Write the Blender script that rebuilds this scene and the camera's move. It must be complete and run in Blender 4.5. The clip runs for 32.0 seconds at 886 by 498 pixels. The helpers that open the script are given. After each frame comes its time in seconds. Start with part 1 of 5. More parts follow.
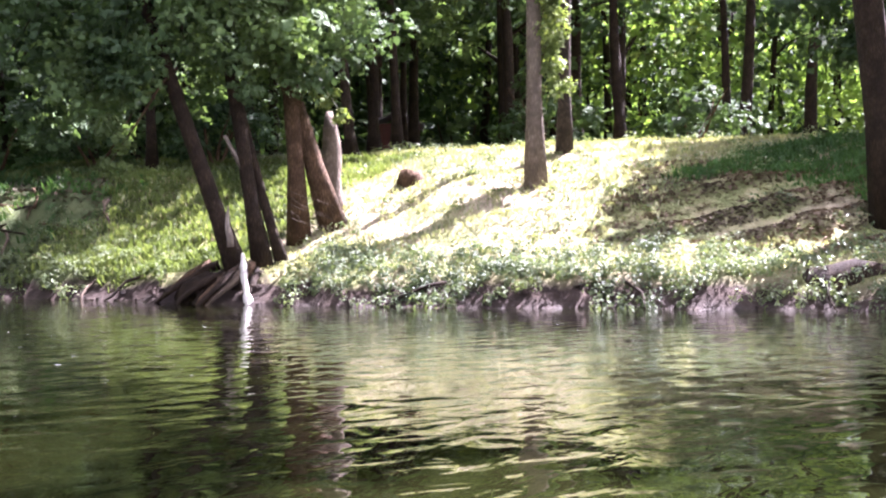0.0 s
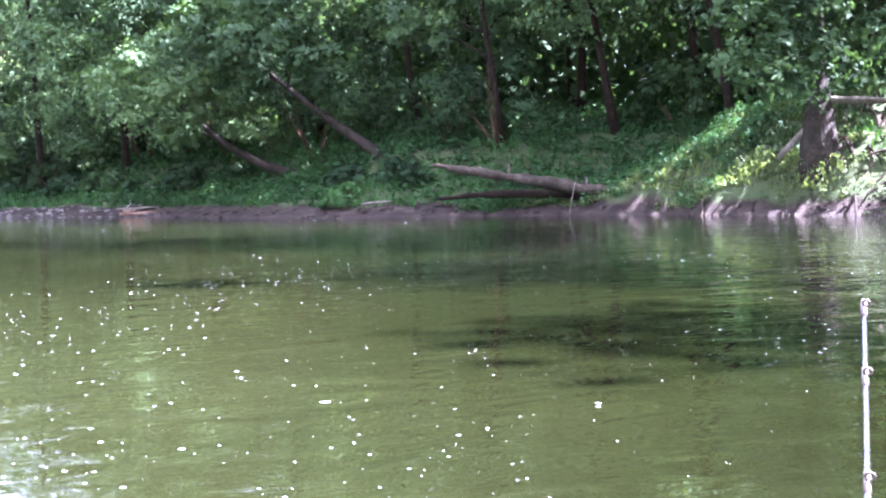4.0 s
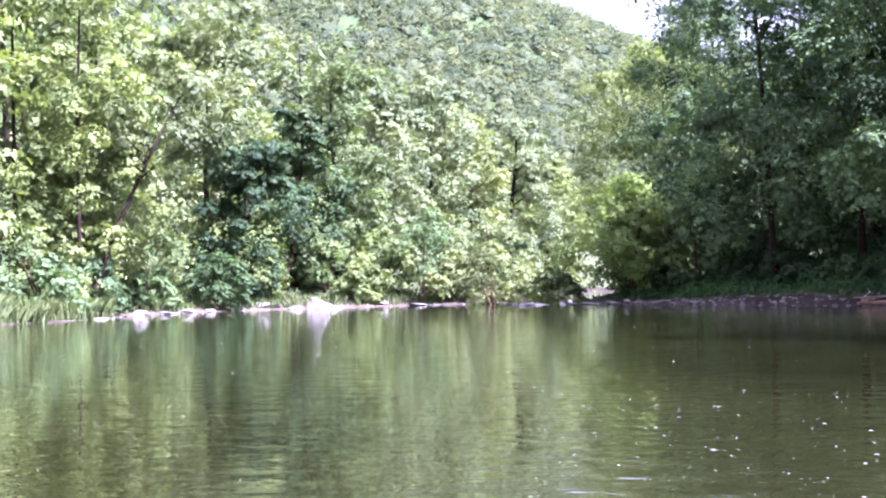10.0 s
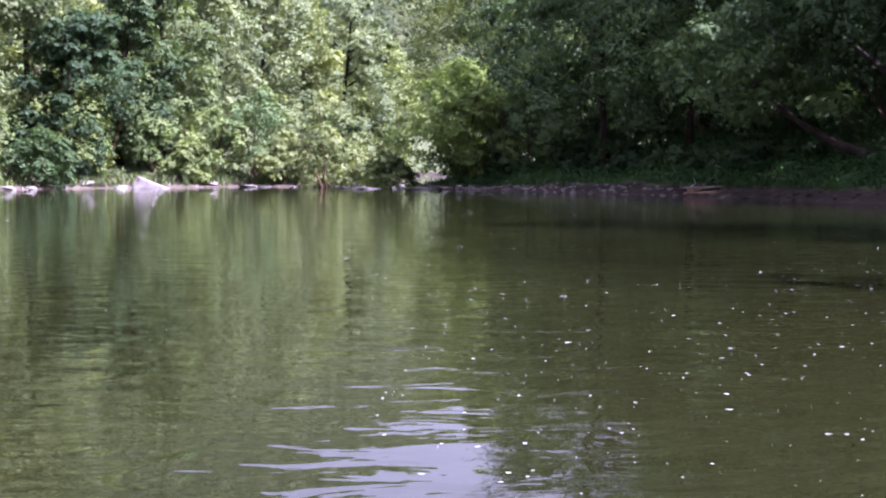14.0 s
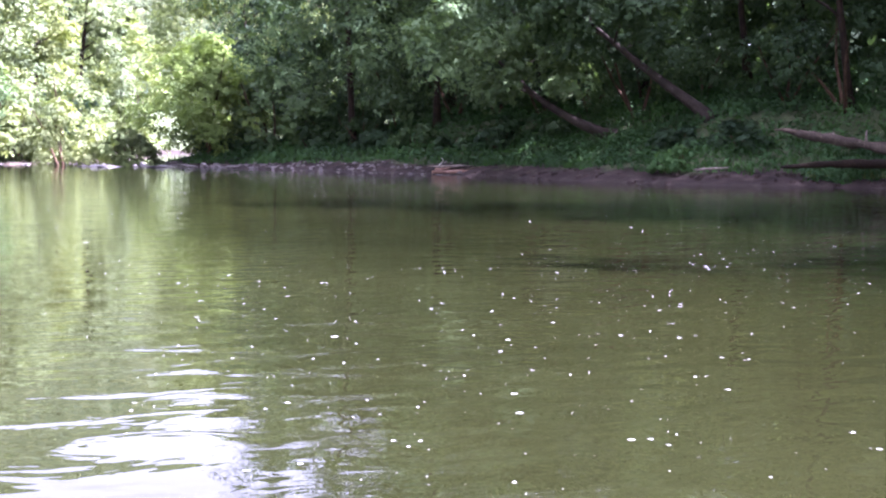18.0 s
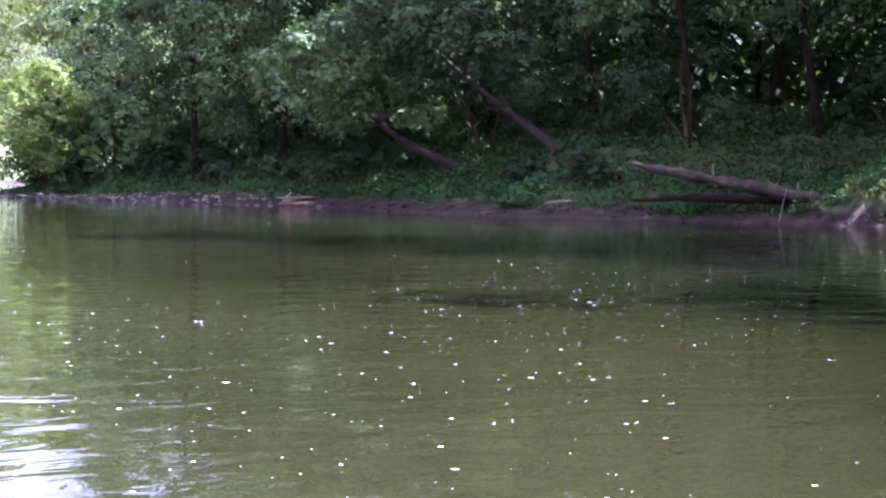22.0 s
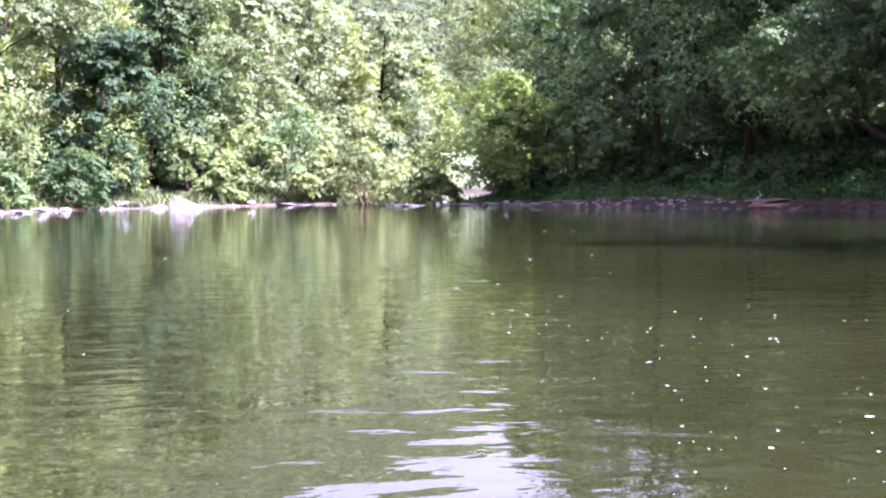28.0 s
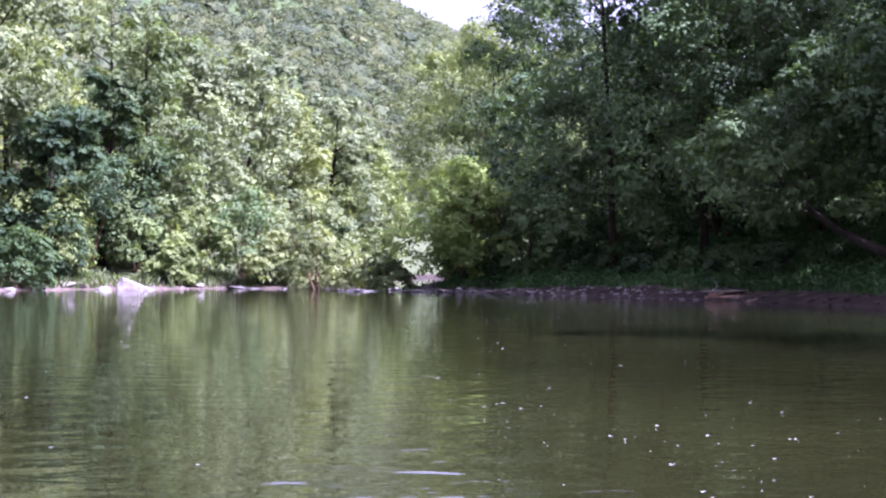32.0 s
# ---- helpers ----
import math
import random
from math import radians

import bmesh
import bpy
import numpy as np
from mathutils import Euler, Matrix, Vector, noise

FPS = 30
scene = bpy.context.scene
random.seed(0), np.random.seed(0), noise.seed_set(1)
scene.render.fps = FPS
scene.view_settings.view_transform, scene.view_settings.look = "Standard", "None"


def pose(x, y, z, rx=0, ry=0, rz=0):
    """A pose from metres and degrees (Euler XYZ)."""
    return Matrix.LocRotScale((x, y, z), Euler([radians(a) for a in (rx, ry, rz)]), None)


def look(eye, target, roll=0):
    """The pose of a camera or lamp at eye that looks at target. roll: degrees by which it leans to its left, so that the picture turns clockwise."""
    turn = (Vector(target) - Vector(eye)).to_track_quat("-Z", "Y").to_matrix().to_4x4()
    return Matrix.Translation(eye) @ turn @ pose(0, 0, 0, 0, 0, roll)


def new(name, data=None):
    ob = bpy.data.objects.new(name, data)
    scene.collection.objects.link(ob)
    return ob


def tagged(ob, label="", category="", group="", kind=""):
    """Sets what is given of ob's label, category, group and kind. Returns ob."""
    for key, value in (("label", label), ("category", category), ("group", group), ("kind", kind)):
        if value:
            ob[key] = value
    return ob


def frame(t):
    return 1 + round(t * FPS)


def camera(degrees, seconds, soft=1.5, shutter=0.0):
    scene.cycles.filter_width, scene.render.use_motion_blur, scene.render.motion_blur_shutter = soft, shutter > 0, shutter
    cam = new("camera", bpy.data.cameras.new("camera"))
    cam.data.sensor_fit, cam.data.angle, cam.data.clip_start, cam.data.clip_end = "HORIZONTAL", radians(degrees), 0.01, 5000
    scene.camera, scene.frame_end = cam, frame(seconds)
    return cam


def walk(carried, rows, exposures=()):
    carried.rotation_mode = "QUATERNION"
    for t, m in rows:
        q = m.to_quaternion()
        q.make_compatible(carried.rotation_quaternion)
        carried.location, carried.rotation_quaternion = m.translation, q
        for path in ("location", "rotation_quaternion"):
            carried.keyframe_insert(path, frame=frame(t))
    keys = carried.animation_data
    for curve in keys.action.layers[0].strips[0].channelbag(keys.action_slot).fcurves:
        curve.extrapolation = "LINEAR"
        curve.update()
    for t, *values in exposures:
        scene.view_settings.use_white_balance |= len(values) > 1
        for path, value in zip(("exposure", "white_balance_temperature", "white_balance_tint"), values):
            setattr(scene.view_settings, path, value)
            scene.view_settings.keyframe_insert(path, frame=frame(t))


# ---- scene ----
cam = camera(35.87, 32.0, soft=2.2)


def view(x, y, z, yaw, pitch, roll):
    return pose(x, y, z, 0, 0, yaw) @ pose(0, 0, 0, 90 + pitch) @ pose(0, 0, 0, 0, 0, roll)


# seconds, place of the eye, turn to the left, tilt up, lean to the left
PATH = [
    (0.0, 0.40, -4.07, 1.099, -60.24, 0.16, -0.21), (0.5, 0.42, -3.82, 1.104, -54.49, -0.76, -0.31), (1.0, 0.44, -3.57, 1.100, -49.42, -0.41, -0.31),
    (1.5, 0.45, -3.32, 1.096, -44.64, -1.25, -0.81), (2.0, 0.46, -3.08, 1.098, -41.04, -1.95, -1.32), (2.5, 0.47, -2.84, 1.101, -35.40, -2.98, -2.02),
    (3.0, 0.48, -2.61, 1.097, -32.06, -2.76, -2.54), (3.5, 0.48, -2.40, 1.105, -29.25, -1.87, -1.78), (4.0, 0.48, -2.19, 1.084, -25.07, -2.83, -1.35),
    (4.5, 0.46, -1.99, 1.081, -21.57, -3.87, -1.59), (6.5, 0.37, -1.29, 1.106, -10.80, -2.91, 0.48), (7.0, 0.34, -1.12, 1.110, -8.10, -1.82, 0.01),
    (7.5, 0.30, -0.96, 1.097, -5.27, -1.74, -0.59), (8.0, 0.26, -0.80, 1.103, -3.55, -1.30, -0.87), (8.5, 0.22, -0.65, 1.074, 0.51, -1.26, -0.37),
    (9.0, 0.19, -0.52, 1.100, 4.28, -1.38, -0.44), (9.5, 0.16, -0.41, 1.090, 5.91, -0.93, 0.26), (10.0, 0.13, -0.33, 1.097, 4.18, 1.50, -1.21),
    (10.5, 0.11, -0.26, 1.105, 3.05, 4.49, -1.07), (11.0, 0.09, -0.20, 1.099, 2.02, 5.96, -1.30), (11.5, 0.07, -0.14, 1.108, 1.71, 5.88, -1.18),
    (12.0, 0.04, -0.09, 1.117, 1.50, 3.77, -0.20), (12.5, 0.02, -0.05, 1.113, 0.72, 0.99, -0.35), (13.0, 0.00, 0.00, 1.105, 0.00, -0.74, 0.03),
    (13.5, -0.01, 0.05, 1.096, -1.14, -1.66, 0.49), (14.0, -0.02, 0.10, 1.104, -2.90, -3.45, 0.03), (14.5, -0.02, 0.16, 1.100, -4.51, -3.53, 0.18),
    (15.0, -0.02, 0.22, 1.110, -5.99, -3.10, 0.79), (15.5, -0.01, 0.30, 1.103, -8.63, -1.93, 0.28), (17.5, -0.01, 0.70, 1.096, -14.94, -2.40, 0.11),
    (18.0, -0.04, 0.81, 1.109, -13.55, -4.34, 0.31), (18.5, -0.08, 0.93, 1.107, -10.57, -3.86, -0.40), (19.0, -0.12, 1.04, 1.102, -6.87, -3.21, 0.33),
    (19.5, -0.16, 1.14, 1.098, -4.58, -3.43, 0.37), (20.0, -0.19, 1.22, 1.095, -5.13, -3.56, -0.14), (20.5, -0.20, 1.28, 1.090, -8.72, -3.75, -0.34),
    (21.0, -0.21, 1.32, 1.088, -13.96, -3.15, -0.44), (21.5, -0.22, 1.36, 1.106, -17.99, -2.84, 0.90), (22.0, -0.24, 1.40, 1.101, -20.28, -2.95, 0.71),
    (22.5, -0.27, 1.44, 1.087, -22.08, -2.92, 0.54), (23.0, -0.31, 1.51, 1.098, -23.01, -2.87, 0.25), (23.5, -0.36, 1.58, 1.099, -23.58, -3.04, 0.23),
    (24.0, -0.41, 1.68, 1.100, -22.00, -3.21, -0.32), (24.5, -0.47, 1.78, 1.108, -18.84, -3.45, -1.02), (25.0, -0.53, 1.88, 1.130, -15.87, -2.64, -1.49),
    (25.5, -0.60, 1.98, 1.100, -13.90, -2.19, -0.49), (26.0, -0.67, 2.08, 1.109, -10.58, -2.36, -0.21), (26.5, -0.74, 2.17, 1.105, -7.17, -3.06, -0.00),
    (28.5, -1.02, 2.50, 1.100, -0.48, -2.48, -1.14), (29.0, -1.07, 2.58, 1.100, 1.10, -1.92, -1.23), (29.5, -1.11, 2.66, 1.099, 2.44, -1.17, -0.39),
    (30.0, -1.15, 2.74, 1.093, 4.82, 0.26, -0.11), (30.5, -1.19, 2.82, 1.088, 4.87, 1.45, -0.38), (31.0, -1.22, 2.90, 1.105, 3.24, 1.24, -0.07),
    (31.5, -1.26, 2.98, 1.082, -0.24, 1.23, 0.21), (32.0, -1.29, 3.05, 1.086, -4.20, 0.82, 0.25),
]

# seconds, stops, white balance and tint of the film camera
EXPOSURES = [
    (0.0, 3.85, 5700, 37), (1.0, 3.62, 5700, 36), (2.0, 3.83, 5600, 34), (3.0, 4.47, 5200, 36), (4.0, 4.84, 5000, 35), (7.0, 4.31, 5000, 49),
    (8.0, 3.83, 5000, 47), (9.0, 3.43, 5100, 47), (10.0, 3.23, 5100, 47), (11.0, 2.88, 5100, 49), (13.0, 2.43, 5300, 47), (15.0, 2.83, 5200, 48),
    (18.0, 3.83, 5200, 48), (19.0, 3.7, 5100, 49), (20.0, 3.5, 5100, 50), (21.0, 3.2, 5100, 51), (22.0, 3.7, 5000, 49), (23.0, 4.28, 4900, 50),
    (24.0, 4.55, 4900, 51), (25.0, 4.65, 4900, 53), (26.0, 4.35, 5000, 53), (29.0, 3.03, 5300, 50), (32.0, 2.74, 5100, 56),
]
walk(cam, [(r[0], view(*r[1:])) for r in PATH], EXPOSURES)

# ---- light ----
SUN_AZ, SUN_EL = radians(112.0), radians(54.0)
SUN_DIR = Vector((math.sin(SUN_AZ) * math.cos(SUN_EL), math.cos(SUN_AZ) * math.cos(SUN_EL), math.sin(SUN_EL)))
world = bpy.data.worlds.new("sky")
scene.world = world
world.use_nodes = True
sky = world.node_tree.nodes.new("ShaderNodeTexSky")
sky.sky_type = "NISHITA"
sky.sun_disc = False
sky.sun_elevation, sky.sun_rotation = SUN_EL, SUN_AZ
sky.dust_density, sky.air_density = 6.0, 1.0
haze = world.node_tree.nodes.new("ShaderNodeHueSaturation")
haze.inputs["Saturation"].default_value = 0.15
world.node_tree.links.new(sky.outputs[0], haze.inputs["Color"])
veil = world.node_tree.nodes.new("ShaderNodeMix")
veil.data_type = "RGBA"
veil.inputs[0].default_value = 0.2
veil.inputs[7].default_value = (5.0, 5.05, 5.1, 1)
world.node_tree.links.new(haze.outputs[0], veil.inputs[6])
world.node_tree.links.new(veil.outputs[2], world.node_tree.nodes["Background"].inputs[0])
world.node_tree.nodes["Background"].inputs[1].default_value = 0.075
sun = new("sun", bpy.data.lights.new("sun", "SUN"))
sun.data.energy, sun.data.angle, sun.data.color = 5.0, radians(0.53), (1.0, 0.95, 0.88)
sun.matrix_world = look(SUN_DIR * 100, (0, 0, 0))


# ---- materials ----
class Mat:
    """A small builder of node materials."""

    def __init__(self, name):
        self.m = bpy.data.materials.new(name)
        self.m.use_nodes = True
        self.t = self.m.node_tree
        self.b = self.t.nodes["Principled BSDF"]
        self.out = self.t.nodes["Material Output"]

    def n(self, kind, **ins):
        node = self.t.nodes.new("ShaderNode" + kind)
        for k, v in ins.items():
            self.put(node.inputs[k.replace("_", " ")], v)
        return node

    def put(self, socket, v):
        if isinstance(v, bpy.types.NodeSocket):
            self.t.links.new(v, socket)
        else:
            socket.default_value = v

    def noise(self, scale, detail=4.0, vec=None, rough=0.55, dist=0.0):
        node = self.n("TexNoise", Scale=scale, Detail=detail, Roughness=rough, Distortion=dist)
        if vec is not None:
            self.put(node.inputs["Vector"], vec)
        return node.outputs["Fac"]

    def ramp(self, fac, *stops):
        node = self.n("ValToRGB")
        self.put(node.inputs[0], fac)
        els = node.color_ramp.elements
        while len(els) < len(stops):
            els.new(0.5)
        for e, (p, c) in zip(els, stops):
            e.position, e.color = p, (*c, 1) if len(c) == 3 else c
        return node.outputs[0]

    def mix(self, fac, a, b, how="MIX"):
        node = self.t.nodes.new("ShaderNodeMix")
        node.data_type, node.blend_type = "RGBA", how
        for s, v in ((node.inputs[0], fac), (node.inputs[6], a), (node.inputs[7], b)):
            if isinstance(v, tuple) and len(v) == 3:
                v = (*v, 1)
            self.put(s, v)
        return node.outputs[2]

    def math(self, op, a, b=0.0, clamp=False):
        node = self.t.nodes.new("ShaderNodeMath")
        node.operation, node.use_clamp = op, clamp
        self.put(node.inputs[0], a)
        self.put(node.inputs[1], b)
        return node.outputs[0]

    def pos(self, scale=(1, 1, 1), world=False):
        src = self.n("NewGeometry").outputs["Position"] if world else self.n("TexCoord").outputs["Object"]
        node = self.n("Mapping", Vector=src)
        node.inputs["Scale"].default_value = scale
        return node.outputs[0]

    def bump(self, height, strength=0.5, distance=0.05):
        node = self.n("Bump", Height=height, Strength=strength, Distance=distance)
        self.put(self.b.inputs["Normal"], node.outputs[0])
        return node

    def done(self, color=None, rough=None, **ins):
        if color is not None:
            self.put(self.b.inputs["Base Color"], (*color, 1) if isinstance(color, tuple) and len(color) == 3 else color)
        if rough is not None:
            self.put(self.b.inputs["Roughness"], rough)
        for k, v in ins.items():
            self.put(self.b.inputs[k.replace("_", " ")], v)
        return self.m


def leaf_mat(name, dark, mid, light, through_amount=0.27, gloss=0.6, patch_scale=0.55, spread=1.0):
    k = Mat(name)
    rnd = k.math("ADD", k.math("MULTIPLY", k.n("NewGeometry").outputs["Random Per Island"], 0.5), 0.25)
    patch = k.noise(patch_scale, 3.0, k.pos(world=True))
    if spread < 1:
        rnd = k.math("ADD", k.math("MULTIPLY", rnd, spread), k.math("MULTIPLY", k.math("MULTIPLY", k.math("SUBTRACT", patch, 0.28), 2.2), 1 - spread))
    col = k.ramp(rnd, (0.0, dark), (0.55, mid), (1.0, light))
    if spread == 1:
        col = k.mix(k.math("ADD", k.math("MULTIPLY", patch, 0.5), 0.2), col, mid)
        tone = k.ramp(k.noise(0.42, 2.0, k.pos(world=True), 0.5), (0.36, (0.66, 0.7, 0.7)), (0.5, (0.98, 0.98, 0.95)), (0.64, (1.3, 1.27, 1.16)))
        col = k.mix(1.0, col, tone, "MULTIPLY")
    own = k.ramp(k.n("ObjectInfo").outputs["Random"], (0.0, (0.74, 0.80, 0.86)), (0.5, (1.0, 1.0, 1.0)), (1.0, (1.16, 1.15, 1.0)))
    col = k.mix(1.0, col, own, "MULTIPLY")
    k.bump(k.noise(7.0, 4.0, k.pos(world=True), 0.7), 0.6, 0.1)
    k.done(col, gloss)
    k.b.inputs["Specular IOR Level"].default_value = 0.14
    tr = k.n("BsdfTranslucent")
    k.put(tr.inputs[0], k.mix(1.0, col, (1.6, 1.65, 0.8), "MULTIPLY"))
    mixer = k.n("MixShader", Fac=through_amount)
    k.put(mixer.inputs[1], k.b.outputs[0])
    k.put(mixer.inputs[2], tr.outputs[0])
    k.t.links.new(mixer.outputs[0], k.out.inputs[0])
    return k.m


LEAF = [
    leaf_mat("leaves_maple", (0.050, 0.085, 0.036), (0.082, 0.128, 0.054), (0.125, 0.168, 0.080)),
    leaf_mat("leaves_sycamore", (0.078, 0.106, 0.037), (0.123, 0.158, 0.056), (0.165, 0.202, 0.080)),
    leaf_mat("leaves_willow", (0.104, 0.130, 0.052), (0.150, 0.180, 0.072), (0.198, 0.224, 0.100)),
    # deep green, darkened further to paint shade on the east bank woods
    leaf_mat("leaves_deep_shaded", (0.023, 0.044, 0.018), (0.038, 0.066, 0.027), (0.062, 0.092, 0.040)),
    leaf_mat("leaves_lime", (0.088, 0.122, 0.038), (0.125, 0.162, 0.054), (0.165, 0.196, 0.078)),
    leaf_mat("leaves_poplar", (0.110, 0.136, 0.058), (0.158, 0.190, 0.083), (0.208, 0.236, 0.115), 0.2),
    # lighter and more translucent: backlight put into the leaf colour
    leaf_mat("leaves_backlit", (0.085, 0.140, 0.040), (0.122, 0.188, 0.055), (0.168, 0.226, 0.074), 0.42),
    leaf_mat("leaves_young", (0.105, 0.152, 0.040), (0.146, 0.204, 0.056), (0.188, 0.240, 0.078), 0.3),
]
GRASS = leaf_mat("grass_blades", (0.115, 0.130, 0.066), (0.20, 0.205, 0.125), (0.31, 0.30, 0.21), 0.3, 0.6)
# greener than GRASS, and darkened so that tree shade is in its colour
FRESH_SHADED = leaf_mat("fresh_grass_shaded", (0.023, 0.055, 0.018), (0.039, 0.085, 0.027), (0.067, 0.112, 0.043), 0.3, 0.6)
WEED = leaf_mat("weed_leaves", (0.058, 0.080, 0.044), (0.092, 0.118, 0.068), (0.15, 0.172, 0.115), 0.3, 0.4)
MEADOW = leaf_mat("meadow_grass", (0.046, 0.070, 0.025), (0.082, 0.108, 0.041), (0.14, 0.158, 0.072), 0.32, 0.6)
LITTER = leaf_mat("leaf_litter", (0.075, 0.050, 0.032), (0.120, 0.085, 0.056), (0.19, 0.145, 0.10), 0.05, 0.8)

k = Mat("hillside_crowns")
w = k.pos((1, 1, 1), True)
tuft = k.noise(1.9, 4.0, w, 0.7)
tone = k.math("ADD", k.math("MULTIPLY", k.n("NewGeometry").outputs["Random Per Island"], 0.18), k.math("ADD", k.math("MULTIPLY", k.noise(0.13, 4.0, w, 0.6), 0.74), k.math("MULTIPLY", tuft, 0.18)))
col = k.ramp(tone, (0.32, (0.040, 0.058, 0.036)), (0.47, (0.062, 0.083, 0.044)), (0.6, (0.092, 0.112, 0.052)), (0.74, (0.135, 0.148, 0.064)))
k.bump(tuft, 0.6, 0.7)
HILL = k.done(col, 0.9)
tr = k.n("BsdfTranslucent")
k.put(tr.inputs[0], k.mix(1.0, col, (1.3, 1.35, 0.9), "MULTIPLY"))
mixer = k.n("MixShader", Fac=0.4)
k.put(mixer.inputs[1], k.b.outputs[0])
k.put(mixer.inputs[2], tr.outputs[0])
k.t.links.new(mixer.outputs[0], k.out.inputs[0])
k.b.inputs["Specular IOR Level"].default_value = 0.1


def bark_mat(name, dark, light, stretch=0.25):
    k = Mat(name)
    v = k.pos((1, 1, stretch))
    ridges = k.n("TexVoronoi", Scale=22.0, Vector=v)
    ridges.feature = "DISTANCE_TO_EDGE"
    big, fine = k.noise(3.0, 5.0, k.pos()), k.noise(40.0, 4.0, v)
    col = k.ramp(k.math("ADD", k.math("MULTIPLY", ridges.outputs[0], 0.9), k.math("MULTIPLY", fine, 0.5)), (0.15, dark), (0.75, light))
    col = k.mix(k.ramp(big, (0.42, (0, 0, 0)), (0.6, (0.75, 0.75, 0.75))), col, tuple(0.8 * a for a in dark))
    k.bump(k.math("ADD", ridges.outputs[0], k.math("MULTIPLY", fine, 0.4)), 0.8, 0.04)
    k.b.inputs["Specular IOR Level"].default_value = 0.15
    return k.done(col, 0.9)


BARK = bark_mat("bark_brown", (0.036, 0.021, 0.011), (0.135, 0.082, 0.046))
BARK_GREY = bark_mat("bark_grey", (0.085, 0.066, 0.05), (0.24, 0.195, 0.15))
BARK_WORN = bark_mat("bark_worn", (0.040, 0.029, 0.020), (0.17, 0.128, 0.090), 0.12)
BARK_LOG = bark_mat("bark_log", (0.028, 0.021, 0.015), (0.125, 0.096, 0.070), 0.1)
BARK_DIM = bark_mat("bark_dim", (0.022, 0.017, 0.013), (0.085, 0.065, 0.048))
# brown bark darkened, so trunks in shade carry it in their colour
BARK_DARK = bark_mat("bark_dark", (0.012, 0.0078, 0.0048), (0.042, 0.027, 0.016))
DRIFT = bark_mat("weathered_wood", (0.12, 0.095, 0.075), (0.34, 0.29, 0.24), 0.08)
REDWOOD = bark_mat("red_driftwood", (0.16, 0.085, 0.06), (0.40, 0.27, 0.20), 0.08)
PALE = bark_mat("pale_wood", (0.42, 0.38, 0.33), (0.72, 0.69, 0.64), 0.08)

k = Mat("bank_ground")
w = k.pos(world=True)
z = k.n("SeparateXYZ", Vector=w).outputs[2]
edge = k.math("ADD", z, k.math("MULTIPLY", k.noise(0.9, 5.0, w), 0.9))
soil = k.ramp(k.noise(2.2, 6.0, w), (0.3, (0.014, 0.0095, 0.0075)), (0.55, (0.032, 0.022, 0.017)), (0.75, (0.075, 0.055, 0.044)))
px = k.n("SeparateXYZ", Vector=w)
shelf = k.math("MULTIPLY", k.math("MULTIPLY", k.math("SUBTRACT", 3.0, px.outputs[0]), 0.5, True), k.math("MULTIPLY", k.math("SUBTRACT", px.outputs[1], 48.0), 0.2, True))
soil = k.mix(shelf, soil, k.ramp(k.noise(1.6, 6.0, w), (0.3, (0.046, 0.034, 0.025)), (0.7, (0.115, 0.090, 0.068))))
turf = k.ramp(k.noise(1.4, 6.0, w), (0.25, (0.075, 0.095, 0.032)), (0.5, (0.14, 0.145, 0.06)), (0.75, (0.26, 0.225, 0.13)))
dry = k.ramp(k.noise(0.22, 5.0, w, 0.6, 0.6), (0.48, (0, 0, 0)), (0.62, (1, 1, 1)))
dry = k.math("MULTIPLY", dry, k.math("MULTIPLY", k.math("SUBTRACT", 18.0, k.n("SeparateXYZ", Vector=w).outputs[1]), 0.4, True))
turf = k.mix(dry, turf, k.ramp(k.noise(6.0, 5.0, w), (0.3, (0.14, 0.108, 0.074)), (0.7, (0.28, 0.235, 0.165))))
# green plants beyond y 18, darkened as well to paint in tree shade
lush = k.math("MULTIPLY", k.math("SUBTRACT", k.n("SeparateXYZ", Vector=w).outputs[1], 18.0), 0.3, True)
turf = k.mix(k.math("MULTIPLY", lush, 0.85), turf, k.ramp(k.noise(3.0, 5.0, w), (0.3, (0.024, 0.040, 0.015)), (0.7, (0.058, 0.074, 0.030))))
col = k.mix(k.ramp(edge, (0.78, (0, 0, 0)), (1.02, (1, 1, 1))), soil, turf)
far = k.math("MULTIPLY", k.math("SUBTRACT", z, 7.0), 0.2, True)
col = k.mix(far, col, k.ramp(k.noise(0.2, 5.0, w), (0.3, (0.03, 0.05, 0.018)), (0.7, (0.06, 0.09, 0.03))))
k.bump(k.math("ADD", k.noise(7.0, 6.0, w), k.math("MULTIPLY", k.noise(45.0, 4.0, w), 0.35)), 0.7, 0.12)
k.b.inputs["Specular IOR Level"].default_value = 0.15
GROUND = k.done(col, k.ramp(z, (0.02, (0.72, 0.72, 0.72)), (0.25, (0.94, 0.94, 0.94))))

k = Mat("river_water")
w = k.pos((1, 1, 1), True)
swell = k.noise(0.45, 2.0, w, 0.5, 0.4)
ripple = k.noise(2.2, 3.0, k.pos((0.75, 1.3, 1), True), 0.4, 0.5)
fine = k.noise(11.0, 2.0, w, 0.5, 0.3)
h = k.math("ADD", k.math("MULTIPLY", swell, 0.6), k.math("ADD", k.math("MULTIPLY", ripple, 0.75), k.math("MULTIPLY", fine, 0.018)))
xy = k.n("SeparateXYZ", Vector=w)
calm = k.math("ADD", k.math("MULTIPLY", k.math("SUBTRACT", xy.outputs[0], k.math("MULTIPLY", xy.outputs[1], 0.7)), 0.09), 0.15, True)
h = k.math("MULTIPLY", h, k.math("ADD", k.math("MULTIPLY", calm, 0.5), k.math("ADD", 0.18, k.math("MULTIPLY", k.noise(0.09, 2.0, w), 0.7))))
